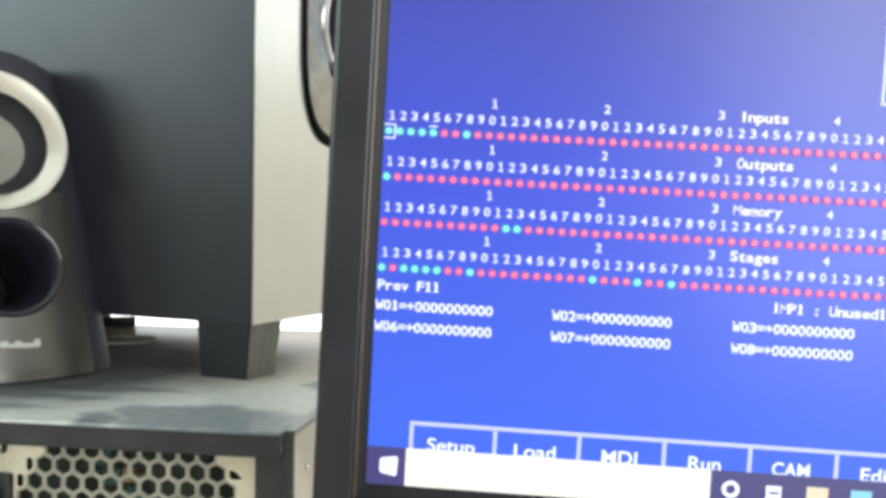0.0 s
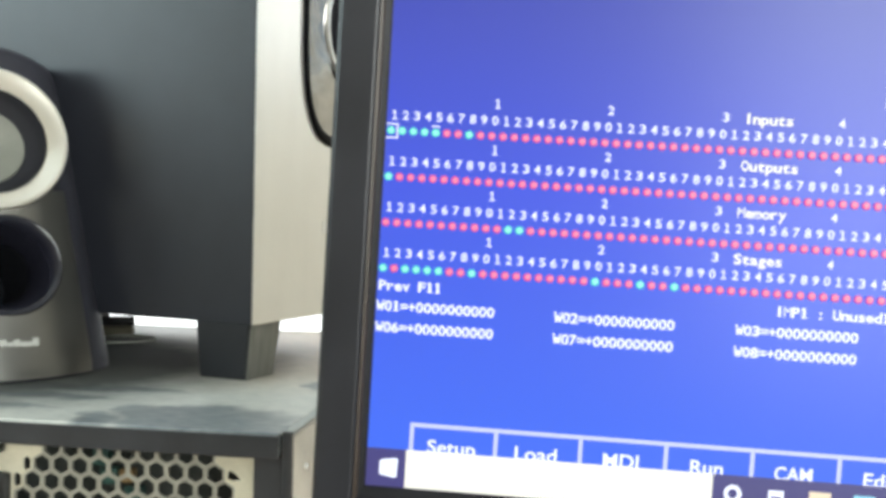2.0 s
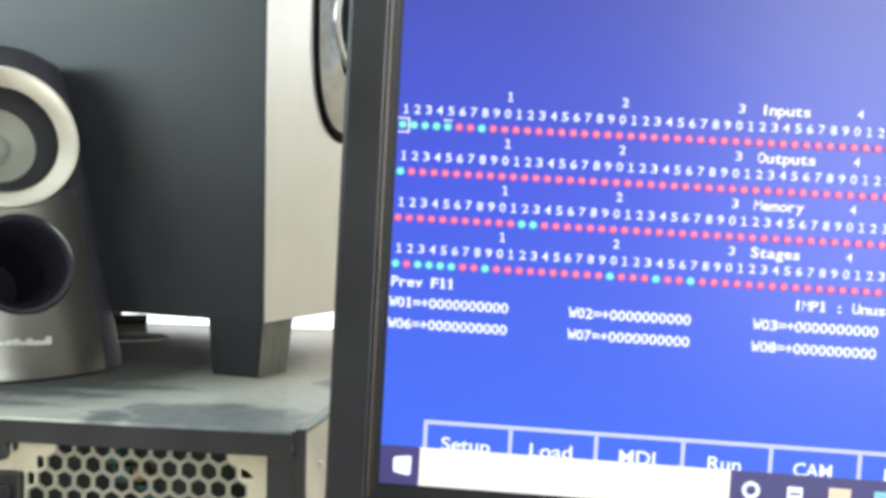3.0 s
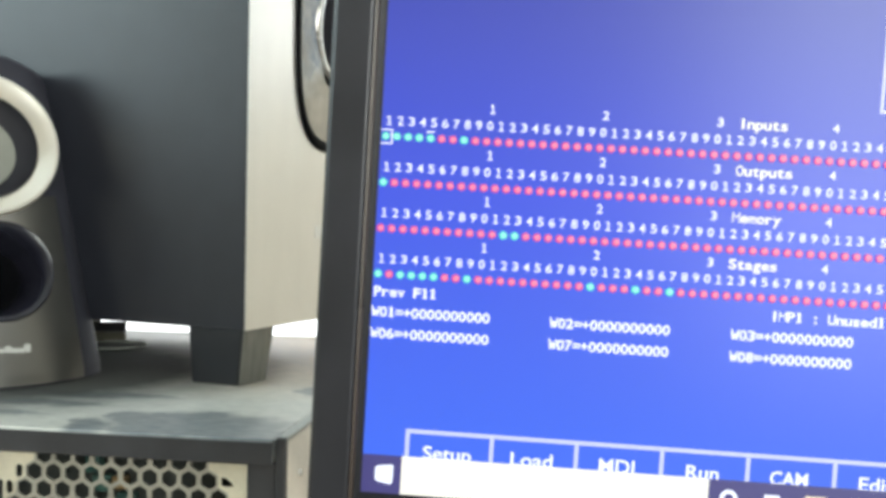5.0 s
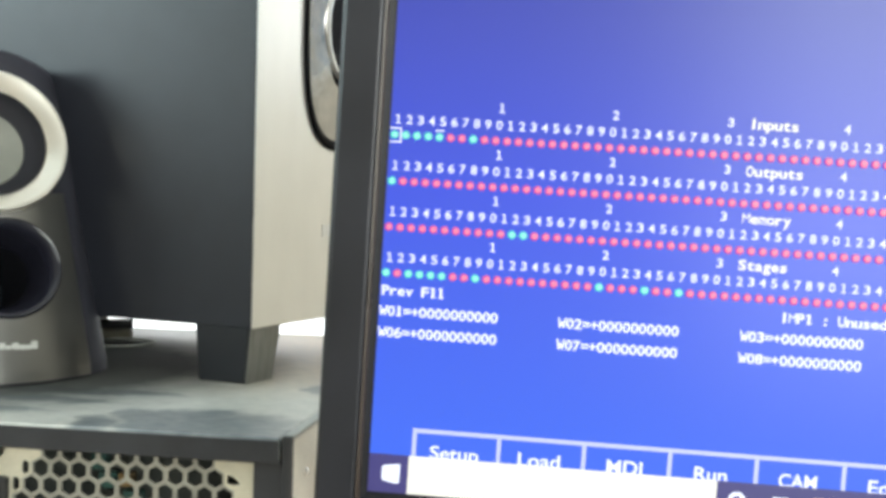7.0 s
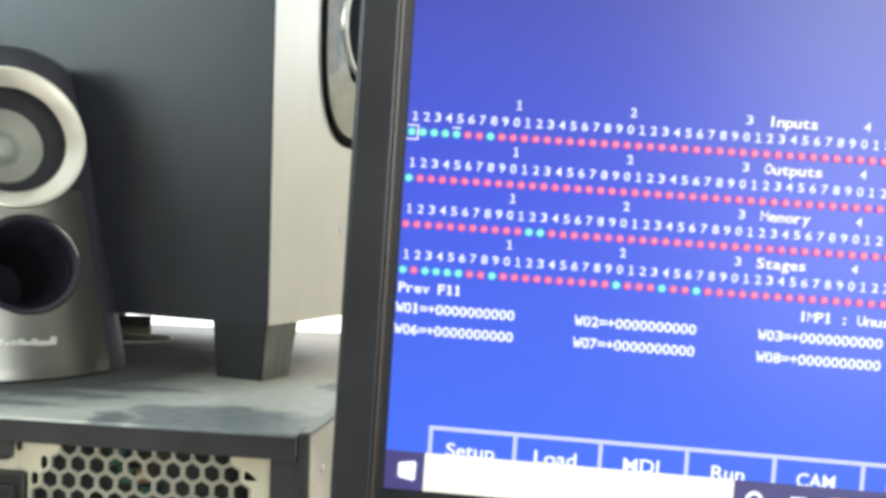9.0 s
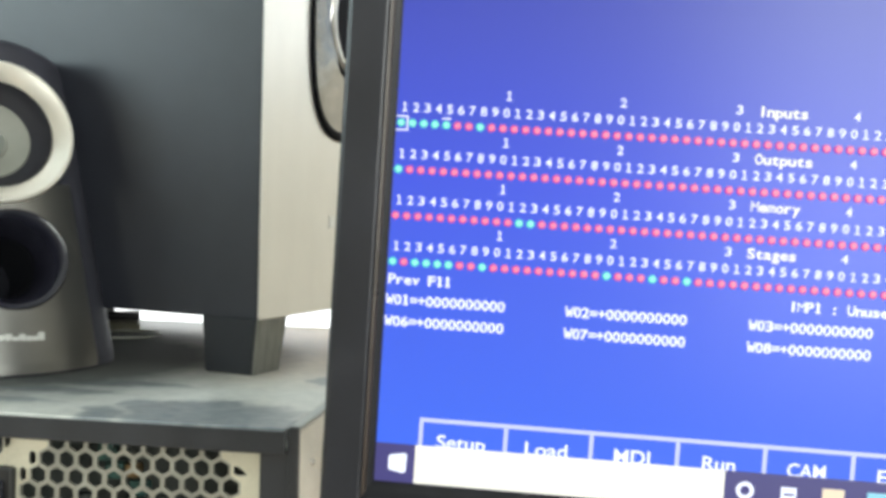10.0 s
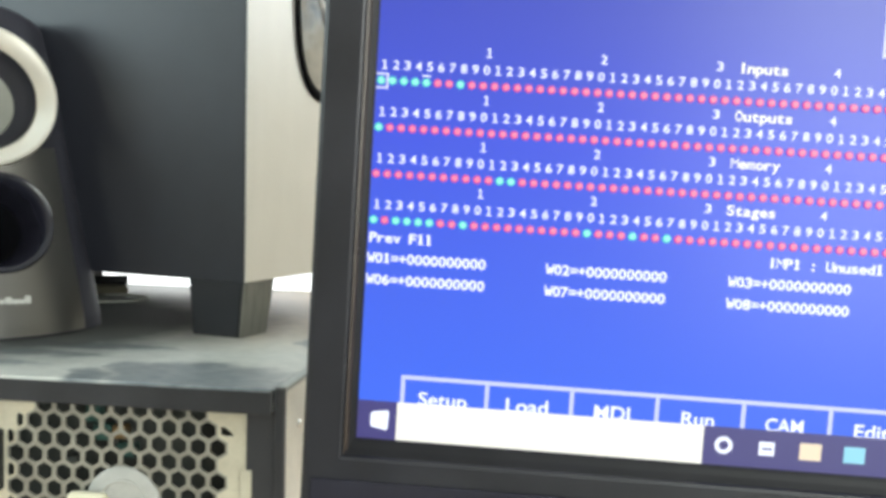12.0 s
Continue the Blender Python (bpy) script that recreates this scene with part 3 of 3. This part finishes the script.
# ---------------------------------------------------------------- satellite speaker
def satellite_speaker():
    """Local: front towards -y, z up along the leaning body."""
    H = 0.1965
    s = thing("satellite_speaker", pose(-0.2780, 0.632, TOP_Z, 0, 0, 38), "charcoal and silver satellite speaker standing on the computer", "speaker")
    lean, e = 0.17, 1.0
    RING_Z, PORT_Z, PORT_X = 0.1398, 0.066, 0.0035

    def half(u):
        w = 0.0735 - 0.0275 * u
        d = 0.0572 - 0.0212 * u
        if u > 0.95:
            c = sqrt(max(0.0, 1 - ((u - 0.95) / 0.05) ** 2))
            w, d = w * (0.86 + 0.14 * c), d * (0.84 + 0.16 * c)
        if u < 0.02:
            w, d = w - 0.0006, d - 0.0006
        return w, d

    def skin(name, u0, u1, rows, a0, a1, n, proud, material, label, holes, closed):
        """A part of the body's surface, with round openings in its front."""
        bm, grid = bmesh.new(), []
        for j in range(rows + 1):
            u = u0 + (u1 - u0) * j / rows
            w, d = half(u)
            row = []
            for k in range(n if closed else n + 1):
                a = a0 + (a1 - a0) * k / n
                c, q = cos(a), sin(a)
                row.append(bm.verts.new(((w + proud) * math.copysign(abs(c) ** e, c), (d + proud) * math.copysign(abs(q) ** e, q) + lean * u * H, u * H - 0.008 * max(0.0, (u - 0.72) / 0.28) * c * c)))
            grid.append(row)
        for a, b in zip(grid, grid[1:]):
            for k in range(n):
                l = (k + 1) % n if closed else k + 1
                f = (a[k], a[l], b[l], b[k])
                if any(all(v.co.y < lean * v.co.z and ((v.co.x - x) ** 2 + (v.co.z - z) ** 2) < r * r for v in f) for x, z, r in holes):
                    continue
                bm.faces.new(f)
        if closed:
            bm.faces.new(grid[0])
            bm.faces.new(grid[-1])
        return part(name, bm, material, s, label, None, True)

    skin("body", 0.004, 1.0, 72, 0, 2 * pi, 120, 0.0, M_SATBODY, "charcoal tapered plastic body", ((0, RING_Z, 0.0375), (PORT_X - 0.001, PORT_Z, 0.0290)), True)
    skin("face_panel", 0.008, 0.56, 48, radians(-90 - 62), radians(-90 + 44), 96, 0.0005, M_SATFACE, "satin metallic grey lower face", ((0, RING_Z, 0.0385), (PORT_X - 0.001, PORT_Z, 0.0294)), False)

    # thin black pad, added to stand for the contact shade below the body
    bm = lathe([(0.0, 0.0), (0.97, 0.0), (0.98, 0.0004), (0.98, 0.0016), (0.0, 0.0016)], 72)
    for v in bm.verts:
        v.co = Vector((v.co.x * half(0.02)[0], v.co.z * half(0.02)[1], -v.co.y))
    part("contact_shade_pad", bm, M_RUBBER, s, "black pad added as the contact shade under the speaker")

    def front(z, x=0.0):
        return pose(x, -half(z / H)[1] + lean * z, z, -15.0)

    ring = part("driver_ring", lathe([(0.0318, -0.008), (0.0326, -0.0026), (0.0334, -0.0014), (0.0414, 0.0036), (0.0431, 0.0032), (0.0439, 0.0012), (0.0436, -0.008), (0.0424, -0.018)], 96), M_RING, s, "bright brushed metal ring", front(RING_Z, -0.0028), True)
    part("surround", lathe([(0.0325, -0.0030), (0.0312, -0.0080), (0.0280, -0.0125), (0.0246, -0.0155), (0.0234, -0.0170)], 72), M_SURROUND, ring, "dark rubber surround", None, True)
    part("cone", lathe([(0.0236, -0.0170), (0.0227, -0.0158), (0.0165, -0.0198), (0.0114, -0.0220), (0.0108, -0.0212), (0.0096, -0.0220)], 72), M_CONE, ring, "grey driver cone", None, True)
    part("dust_cap", lathe([(0.0098, -0.0220), (0.0083, -0.0190), (0.0052, -0.0170), (0.0, -0.0162)], 48), M_CAP, ring, "pale domed dust cap", None, True)
    port = part("port_rim", lathe([(0.0185, -0.0280), (0.0196, -0.0180), (0.0214, -0.0100), (0.0238, -0.0036), (0.0258, 0.0002), (0.0274, 0.0018), (0.0288, 0.0022), (0.0298, 0.0012), (0.0302, -0.0006), (0.0301, -0.008)], 80), M_GLOSS, s, "glossy black flared port rim", front(PORT_Z, PORT_X - 0.001), True)
    part("port_tube", lathe([(0.0186, -0.0270), (0.0180, -0.0500), (0.0176, -0.0800), (0.0, -0.0800)], 48), M_DARKHOLE, port, "dark port opening", None, True)
    # unreadable printed name below the port: plain bars
    for k, tall in enumerate((0.0060, 0.0042, 0.0052, 0.0058, 0.0042, 0.0056, 0.0042, 0.0040, 0.0060)):
        x = -0.0165 + 0.0036 * k
        u = 0.0215 / H
        w, d = half(u)
        y = -d * sqrt(1 - (x / w) ** 2) + lean * 0.0215
        part("print_bar", box(x, x + 0.0035, y - 0.0008, y + 0.0010, 0.0185 + 0.00016 * k, 0.0185 + tall, 0.0003), M_MARK, s, "pale mark")
    return s


satellite_speaker()

# loose cables
tagged(tube("speaker_cable", [(-0.300, 0.800, TOP_Z + 0.0012), (-0.255, 0.808, TOP_Z + 0.0012), (-0.238, 0.806, TOP_Z + 0.0012), (-0.220, 0.797, TOP_Z + 0.0012), (-0.217, 0.780, TOP_Z + 0.0012), (-0.230, 0.765, TOP_Z + 0.0012), (-0.250, 0.760, TOP_Z + 0.0012), (-0.300, 0.764, TOP_Z + 0.0012)], 0.0011, M_CABLE),
       "thin grey speaker cable lying in a loop on the computer", "cable")


def audio_plug():
    """A black plug lying on its pale moulded boot behind the satellite speaker."""
    p = thing("audio_plug", pose(-0.252, 0.812, TOP_Z, 0, 0, 12), "black cable plug with a dull yellowish boot lying on the computer", "plug")
    part("plug_body", lathe([(0.0, 0.0), (0.0030, 0.0), (0.0038, 0.0008), (0.0038, 0.030), (0.0030, 0.034), (0.0, 0.034)], 24), M_SOCKET, p, "black plug body", pose(0.010, 0, 0.0118, 0, 0, -90), True)
    part("boot", box(-0.030, 0.010, -0.0055, 0.0055, 0.0, 0.0079, 0.0025, 3), M_BOOT, p, "dull yellowish boot")


audio_plug()

tagged(tube("hanging_cable", [(-0.2293, 0.48, 1.62), (-0.2298, 0.482, 1.50), (-0.2288, 0.484, 1.42), (-0.2263, 0.486, 1.360), (-0.2265, 0.487, 1.335), (-0.2303, 0.488, 1.305), (-0.2450, 0.488, 1.270), (-0.270, 0.486, 1.20), (-0.29, 0.44, 1.08), (-0.31, 0.42, 0.984), (-0.36, 0.40, 0.984)], 0.0035, M_CABLE_W),
       "white cable hanging beside the speaker", "cable")


# ---------------------------------------------------------------- monitor
S = Matrix(((0.99759, 0.03839, -0.05776, 0.0), (-0.05687, -0.02380, -0.99810, 0.30985), (-0.03969, 0.99898, -0.02156, 1.25626), (0, 0, 0, 1)))
U0, U1, V0, V1 = -0.0200, 0.4890, -0.0740, 0.2130
BZ, BB = 0.0156, 0.0210
DOT_U, DIG_U, PITCH = -0.0185, -0.0177, 0.0033
BLOCKS = 0.01357
COLS = 47
GREEN = {0: {1, 2, 3, 4, 5, 8}, 1: {1}, 2: {12, 13}, 3: {1, 3, 4, 5, 6, 9, 20, 24, 27}}
MOVING = {}


def glyphs(text, height, width=None, bold=0.03):
    """A flat mesh of writing, centred, fitted to a height and a width."""
    cu = bpy.data.curves.new("writing", "FONT")
    cu.body, cu.size, cu.offset = text, 1.0, bold
    cu.resolution_u = 4
    tmp = bpy.data.objects.new("writing", cu)
    data = bpy.data.meshes.new_from_object(tmp)
    bpy.data.objects.remove(tmp)
    co = np.empty(len(data.vertices) * 3)
    data.vertices.foreach_get("co", co)
    co = co.reshape(-1, 3)
    lo, hi = co.min(0), co.max(0)
    size = hi - lo
    k = height / size[1]
    kx = width / size[0] if width else k
    co[:, 0] = (co[:, 0] - (lo[0] + hi[0]) / 2) * kx
    co[:, 1] = (co[:, 1] - (lo[1] + hi[1]) / 2) * k
    co[:, 2] = 0
    data.vertices.foreach_set("co", co.reshape(-1))
    data.materials.clear()
    return data


LETTERS = {}
CELL = 0.00235


def letter(ch, cap=0.0030):
    """One fixed-width character, standing on its baseline; shared by all its repeats."""
    if ch not in LETTERS:
        cu = bpy.data.curves.new("letter", "FONT")
        cu.body, cu.size, cu.offset, cu.resolution_u = ch, 1.0, 0.0 if ch in "WM" else 0.026, 4
        tmp = bpy.data.objects.new("letter", cu)
        data = bpy.data.meshes.new_from_object(tmp)
        bpy.data.objects.remove(tmp)
        co = np.empty(len(data.vertices) * 3)
        data.vertices.foreach_get("co", co)
        co = co.reshape(-1, 3)
        lo, hi = co.min(0), co.max(0)
        k = cap / 0.73
        wide = min(0.00222, (hi[0] - lo[0]) * k * 1.3)
        co[:, 0] = (co[:, 0] - (lo[0] + hi[0]) / 2) * wide / (hi[0] - lo[0])
        co[:, 1] *= k
        co[:, 2] = 0
        data.vertices.foreach_set("co", co.reshape(-1))
        data.materials.clear()
        if ch == "W":
            bm = bmesh.new()
            zig, h = ((-0.00100, 0.0030), (-0.00052, 0.0), (0.0, 0.0020), (0.00052, 0.0), (0.00100, 0.0030)), 0.00026
            for (xa, ya), (xb, yb) in zip(zig, zig[1:]):
                bm.faces.new([bm.verts.new((*p, 0.0)) for p in ((xa - h, ya), (xa + h, ya), (xb + h, yb), (xb - h, yb))])
            bm.to_mesh(data)
            bm.free()
        if ch == "1":
            bm = bmesh.new()
            bm.from_mesh(data)
            for pts in (((-0.0008, 0.0), (0.0008, 0.0), (0.0008, 0.00036), (-0.0008, 0.00036)), ((-0.0008, 0.0022), (-0.0002, 0.0025), (-0.0002, 0.0030), (-0.0008, 0.0026))):
                bm.faces.new([bm.verts.new((*p, 0.0)) for p in pts])
            bm.to_mesh(data)
            bm.free()
        LETTERS[ch] = data
    return LETTERS[ch]


def mono(text, material, parent, u, v):
    """Fixed-width writing from the left end u, its capitals centred on v."""
    for k, ch in enumerate(text):
        if ch == " ":
            continue
        ob = new("letter", letter(ch))
        if not ob.data.materials:
            ob.data.materials.append(material)
        ob.parent = parent
        ob.matrix_basis = pose(u + CELL * (k + 0.5), v - 0.0015, 0.0003)
        ob.material_slots[0].link = "OBJECT"
        ob.material_slots[0].material = material


def shown(name, data, material, parent, u, v, n=0.0003, label=""):
    if not data.materials:
        data.materials.append(material)
    ob = new(name, data)
    ob.parent = parent
    ob.matrix_basis = pose(u, v, n)
    if label:
        tagged(ob, label)
    return ob


def patch(u0, u1, v0, v1, n0=0.0, n1=0.0004):
    return box(u0, u1, v0, v1, n0, n1)


def monitor():
    mon = thing("monitor", S, "black flat monitor showing a blue machine control screen", "monitor")
    # bezel: a frame with a sloping inner edge, in one mesh
    bm = bmesh.new()
    o = [(U0 - BZ, V0 - BB), (U1 + BZ, V0 - BB), (U1 + BZ, V1 + BZ), (U0 - BZ, V1 + BZ)]
    i = [(U0, V0), (U1, V0), (U1, V1), (U0, V1)]

    def loop(f, n):
        return [bm.verts.new((p[0] + (q[0] - p[0]) * f, p[1] + (q[1] - p[1]) * f, n)) for p, q in zip(o, i)]

    loops = [loop(0.0, -0.016), loop(0.0, 0.0028), loop(0.03, 0.0042), loop(0.10, 0.0050), loop(0.72, 0.0050), loop(0.76, 0.0046), loop(0.78, 0.0036)]
    for a, b in zip(loops, loops[1:]):
        for k in range(4):
            l = (k + 1) % 4
            bm.faces.new((a[k], a[l], b[l], b[k]))
    part("bezel", bm, M_BLACK, mon, "black matt plastic bezel")
    bm = bmesh.new()
    loops = [loop(0.78, 0.0035), loop(0.79, 0.0040), loop(0.850, 0.0036), loop(0.870, 0.0024)]
    for a, b in zip(loops, loops[1:]):
        for k in (1, 2, 3):
            l = (k + 1) % 4
            bm.faces.new((a[k], a[l], b[l], b[k]))
    part("bezel_lip", bm, M_LIP, mon, "glossy inner ridge of the bezel, its brown reflection put into the colour")
    bm = bmesh.new()
    loops = [loop(0.78, 0.0034), loop(0.870, 0.0023), loop(0.95, 0.0016), loop(1.0, 0.0010), loop(1.0, -0.003)]
    for a, b in zip(loops, loops[1:]):
        for k in (0,) if a is loops[0] else range(4):
            l = (k + 1) % 4
            bm.faces.new((a[k], a[l], b[l], b[k]))
    part("inner_edge", bm, M_EDGE, mon, "black inner edge round the display")
    part("bottom_strip", box(U0 - 0.0125, U1 + 0.0125, V0 - BB + 0.0008, V0 - 0.0118, 0.0051, 0.0060, 0.0004), M_GLOSS, mon, "glossy black strip along the lower bezel")
    part("back_shell", box(U0 - BZ + 0.001, U1 + BZ - 0.001, V0 - BB + 0.001, V1 + BZ - 0.001, -0.045, -0.0165, 0.012, 3), M_SHELL, mon)
    part("stand_neck", box(0.205, 0.265, V0 - 0.186, V0 + 0.08, -0.075, -0.0455, 0.006), M_SHELL, mon)
    scr = part("screen", box(U0 - 0.001, U1 + 0.001, V0 - 0.001, V1 + 0.001, -0.0040, 0.0), M_SCREEN, mon, "glowing blue display with rows of red and green dots")
    # digits and dots
    digits = [glyphs(str(d), 0.0026, 0.00046 if d == 1 else 0.00178, 0.015) for d in range(10)]
    bm = bmesh.new()
    bm.from_mesh(digits[1])
    for pts in (((-0.0008, -0.00135), (0.0008, -0.00135), (0.0008, -0.00100), (-0.0008, -0.00100)), ((-0.0008, 0.00072), (-0.00022, 0.00098), (-0.00022, 0.00135), (-0.0008, 0.00105))):
        bm.faces.new([bm.verts.new((*p, 0.0)) for p in pts])
    bm.to_mesh(digits[1])
    bm.free()
    disc = lathe([(0.0, 0.00017), (0.00066, 0.00015), (0.00117, 0.00005), (0.00117, -0.00005), (0.00066, -0.00015), (0.0, -0.00017)], 20)

    def dot_mesh(front, back):
        data = bpy.data.meshes.new("indicator_dot")
        bm = disc.copy()
        for f in bm.faces:
            c = f.calc_center_median()
            f.material_index = (0 if c.y < 0 else 2) + (0 if sqrt(c.x ** 2 + c.z ** 2) < 0.0006 else 1)
        for v in bm.verts:
            v.co = Vector((v.co.x, v.co.z, -v.co.y))
        bmesh.ops.recalc_face_normals(bm, faces=bm.faces)
        bm.to_mesh(data)
        bm.free()
        for k in front + back:
            data.materials.append(k)
        return data

    red, green, flip = dot_mesh(REDS, REDS), dot_mesh(GREENS, GREENS), dot_mesh(GREENS, REDS)
    names = ("Inputs", "Outputs", "Memory", "Stages")
    for b in range(4):
        dv = -BLOCKS * b
        for c in range(1, COLS + 1):
            shown("digit", digits[c % 10], M_TXT, scr, DIG_U + PITCH * (c - 1), 0.0372 + dv)
            if b == 0 and c <= 4:
                MOVING[c] = shown("indicator_dot", flip, None, scr, DOT_U + PITCH * (c - 1), 0.0326 + dv, 0.0006)
            else:
                shown("indicator_dot", green if c in GREEN[b] else red, None, scr, DOT_U + PITCH * (c - 1), 0.0326 + dv, 0.0006)
        for j in range(1, 5):
            shown("digit", digits[j], M_TXT, scr, 0.0125 + 0.033 * (j - 1), 0.0421 + dv)
        mono(names[b], M_TXTY, scr, 0.0838, 0.0421 + dv)
    # cursor round the first dot, and a stroke over the fifth
    for nm, bm in (("cursor_stroke", patch(-0.0199, -0.0165, 0.0343, 0.0347)), ("cursor_stroke", patch(-0.0199, -0.0165, 0.0303, 0.0307)), ("cursor_stroke", patch(-0.0169, -0.0165, 0.0307, 0.0343)), ("cursor_stroke", patch(-0.0066, -0.0041, 0.0343, 0.0347))):
        part(nm, bm, M_TXT, scr)
    # words and registers
    mono("Prev F11", M_TXT, scr, -0.0195, -0.0132)
    mono("IMP1 : Unused1", M_TXT, scr, 0.0970, -0.0131)
    for k, (a, b) in enumerate((("W01", "W06"), ("W02", "W07"), ("W03", "W08"))):
        for w, v in ((a, -0.0193), (b, -0.0257)):
            mono(w + "=+0000000000", M_TXT, scr, -0.0198 + 0.0529 * k, v)
    # soft keys
    for k, w in enumerate(("Setup", "Load", "MDI", "Run", "CAM", "Edit")):
        u = -0.0075 + 0.0252 * k
        part("key_outline", patch(u, u + 0.0012, -0.0640, -0.0554, 0.0, 0.0002), M_BTN, scr)
        part("key_outline", patch(u, u + 0.0252, -0.0553, -0.0541, 0.0, 0.0002), M_BTN, scr)
        tall = 0.0054 if w in ("Setup",) else 0.0042
        shown("key_caption", glyphs(w, tall, {"Setup": 0.0145, "Load": 0.0125, "MDI": 0.0105, "Run": 0.0096, "CAM": 0.0110, "Edit": 0.0100}[w], 0.018), M_TXT, scr, u + 0.0127, -0.0588 - tall / 2, 0.0002)
    # taskbar
    part("taskbar", patch(U0, 0.30, V0, -0.0625, 0.0, 0.0004), M_BAR, scr)
    part("search_field", patch(-0.0082, 0.0828, V0 + 0.0001, -0.0624, 0.0004, 0.0007), M_SEARCH, scr)
    bm = bmesh.new()
    v = [bm.verts.new(p) for p in ((-0.0160, -0.0696, 0.0008), (-0.0156, -0.0703, 0.0008), (-0.0114, -0.0711, 0.0008), (-0.0107, -0.0706, 0.0008), (-0.0105, -0.0656, 0.0008), (-0.0110, -0.0650, 0.0008), (-0.0153, -0.0656, 0.0008), (-0.0160, -0.0662, 0.0008))]
    bm.faces.new(v)
    part("start_icon", bm, M_TXT, scr, "plain white start icon")
    ringm = lathe([(0.0014, 0.0001), (0.0014, 0.0003), (0.0026, 0.0003), (0.0026, 0.0001)], 28)
    bmesh.ops.rotate(ringm, verts=ringm.verts, cent=(0, 0, 0), matrix=Matrix.Rotation(radians(-90), 3, "X"))
    part("taskbar_icon", ringm, M_TXT, scr, "white ring icon", pose(0.0888, -0.0678, 0.0006))
    for u, mt, w, h in ((0.1014, M_TXT, 0.0044, 0.0040), (0.1141, M_ICON_Y, 0.0062, 0.0050), (0.1268, M_ICON_C, 0.0060, 0.0048)):
        part("taskbar_icon", patch(u - w / 2, u + w / 2, -0.0680 - h / 2, -0.0680 + h / 2, 0.0004, 0.0007), mt, scr)
    part("taskbar_icon", patch(0.1000, 0.1028, -0.0683, -0.0677, 0.0007, 0.0009), M_BAR, scr)
    # panel further right: outline, lamp and a cut word
    part("panel_outline", patch(0.1235, 0.1244, 0.0471, 0.1300, 0.0, 0.0002), M_BTN, scr)
    part("panel_outline", patch(0.1245, 0.2100, 0.0471, 0.0481, 0.0, 0.0002), M_BTN, scr)
    part("panel_outline", patch(0.1245, 0.2100, 0.0573, 0.0583, 0.0, 0.0002), M_BTN, scr)
    shown("panel_caption", glyphs("P", 0.0042, 0.0024), M_TXTY, scr, 0.1270, 0.0527)
    part("panel_caption", patch(0.1262, 0.1292, 0.0806, 0.0828, 0.0, 0.0003), M_BTN, scr)
    part("panel_lamp", lathe([(0.0, 0.0003), (0.0020, 0.0003), (0.0024, 0.0001)], 24), M_LAMPGREEN, scr, "green screen lamp", pose(0.1281, 0.0765, 0.0002, -90))
    part("panel_lamp", lathe([(0.0, 0.0006), (0.0009, 0.0005), (0.0011, 0.0003)], 20), M_TXT, scr, "bright middle of the screen lamp", pose(0.1279, 0.0765, 0.0002, -90))
    return mon


monitor()
stand = thing("monitor_stand", pose(0.236, 0.385, BENCH_Z), "black plastic monitor foot on the workbench", "monitor stand")
part("base_plate", box(-0.13, 0.13, -0.09, 0.09, 0.0, 0.014, 0.006, 3), M_SHELL, stand)


# ---------------------------------------------------------------- what moves
# indicator, the seconds from which it shows its red side, and until which
TURNS = {1: [(11.33, 11.43)], 2: [(1.77, 1.97), (2.73, 2.87), (3.63, 3.80), (9.40, 9.57), (10.33, 10.57), (11.33, 11.43)], 3: [(0.73, 0.97), (1.77, 1.93), (9.40, 9.57)], 4: [(6.567, 6.68)]}


def motions():
    step = 1 / FPS
    for c, dot in MOVING.items():
        home = dot.matrix_basis.copy()
        rows = [(0.0, home)]
        for a, b in TURNS[c]:
            for k in range(4):
                rows.append((a - (3 - k) * step / 1.0 + step, home @ pose(0, 0, 0, 0, 60 * k, 0)))
            for k in range(4):
                rows.append((b + (k - 2) * step, home @ pose(0, 0, 0, 0, 180 - 60 * k, 0)))
        rows.append((12.0, home))
        walk(dot, rows)


motions()
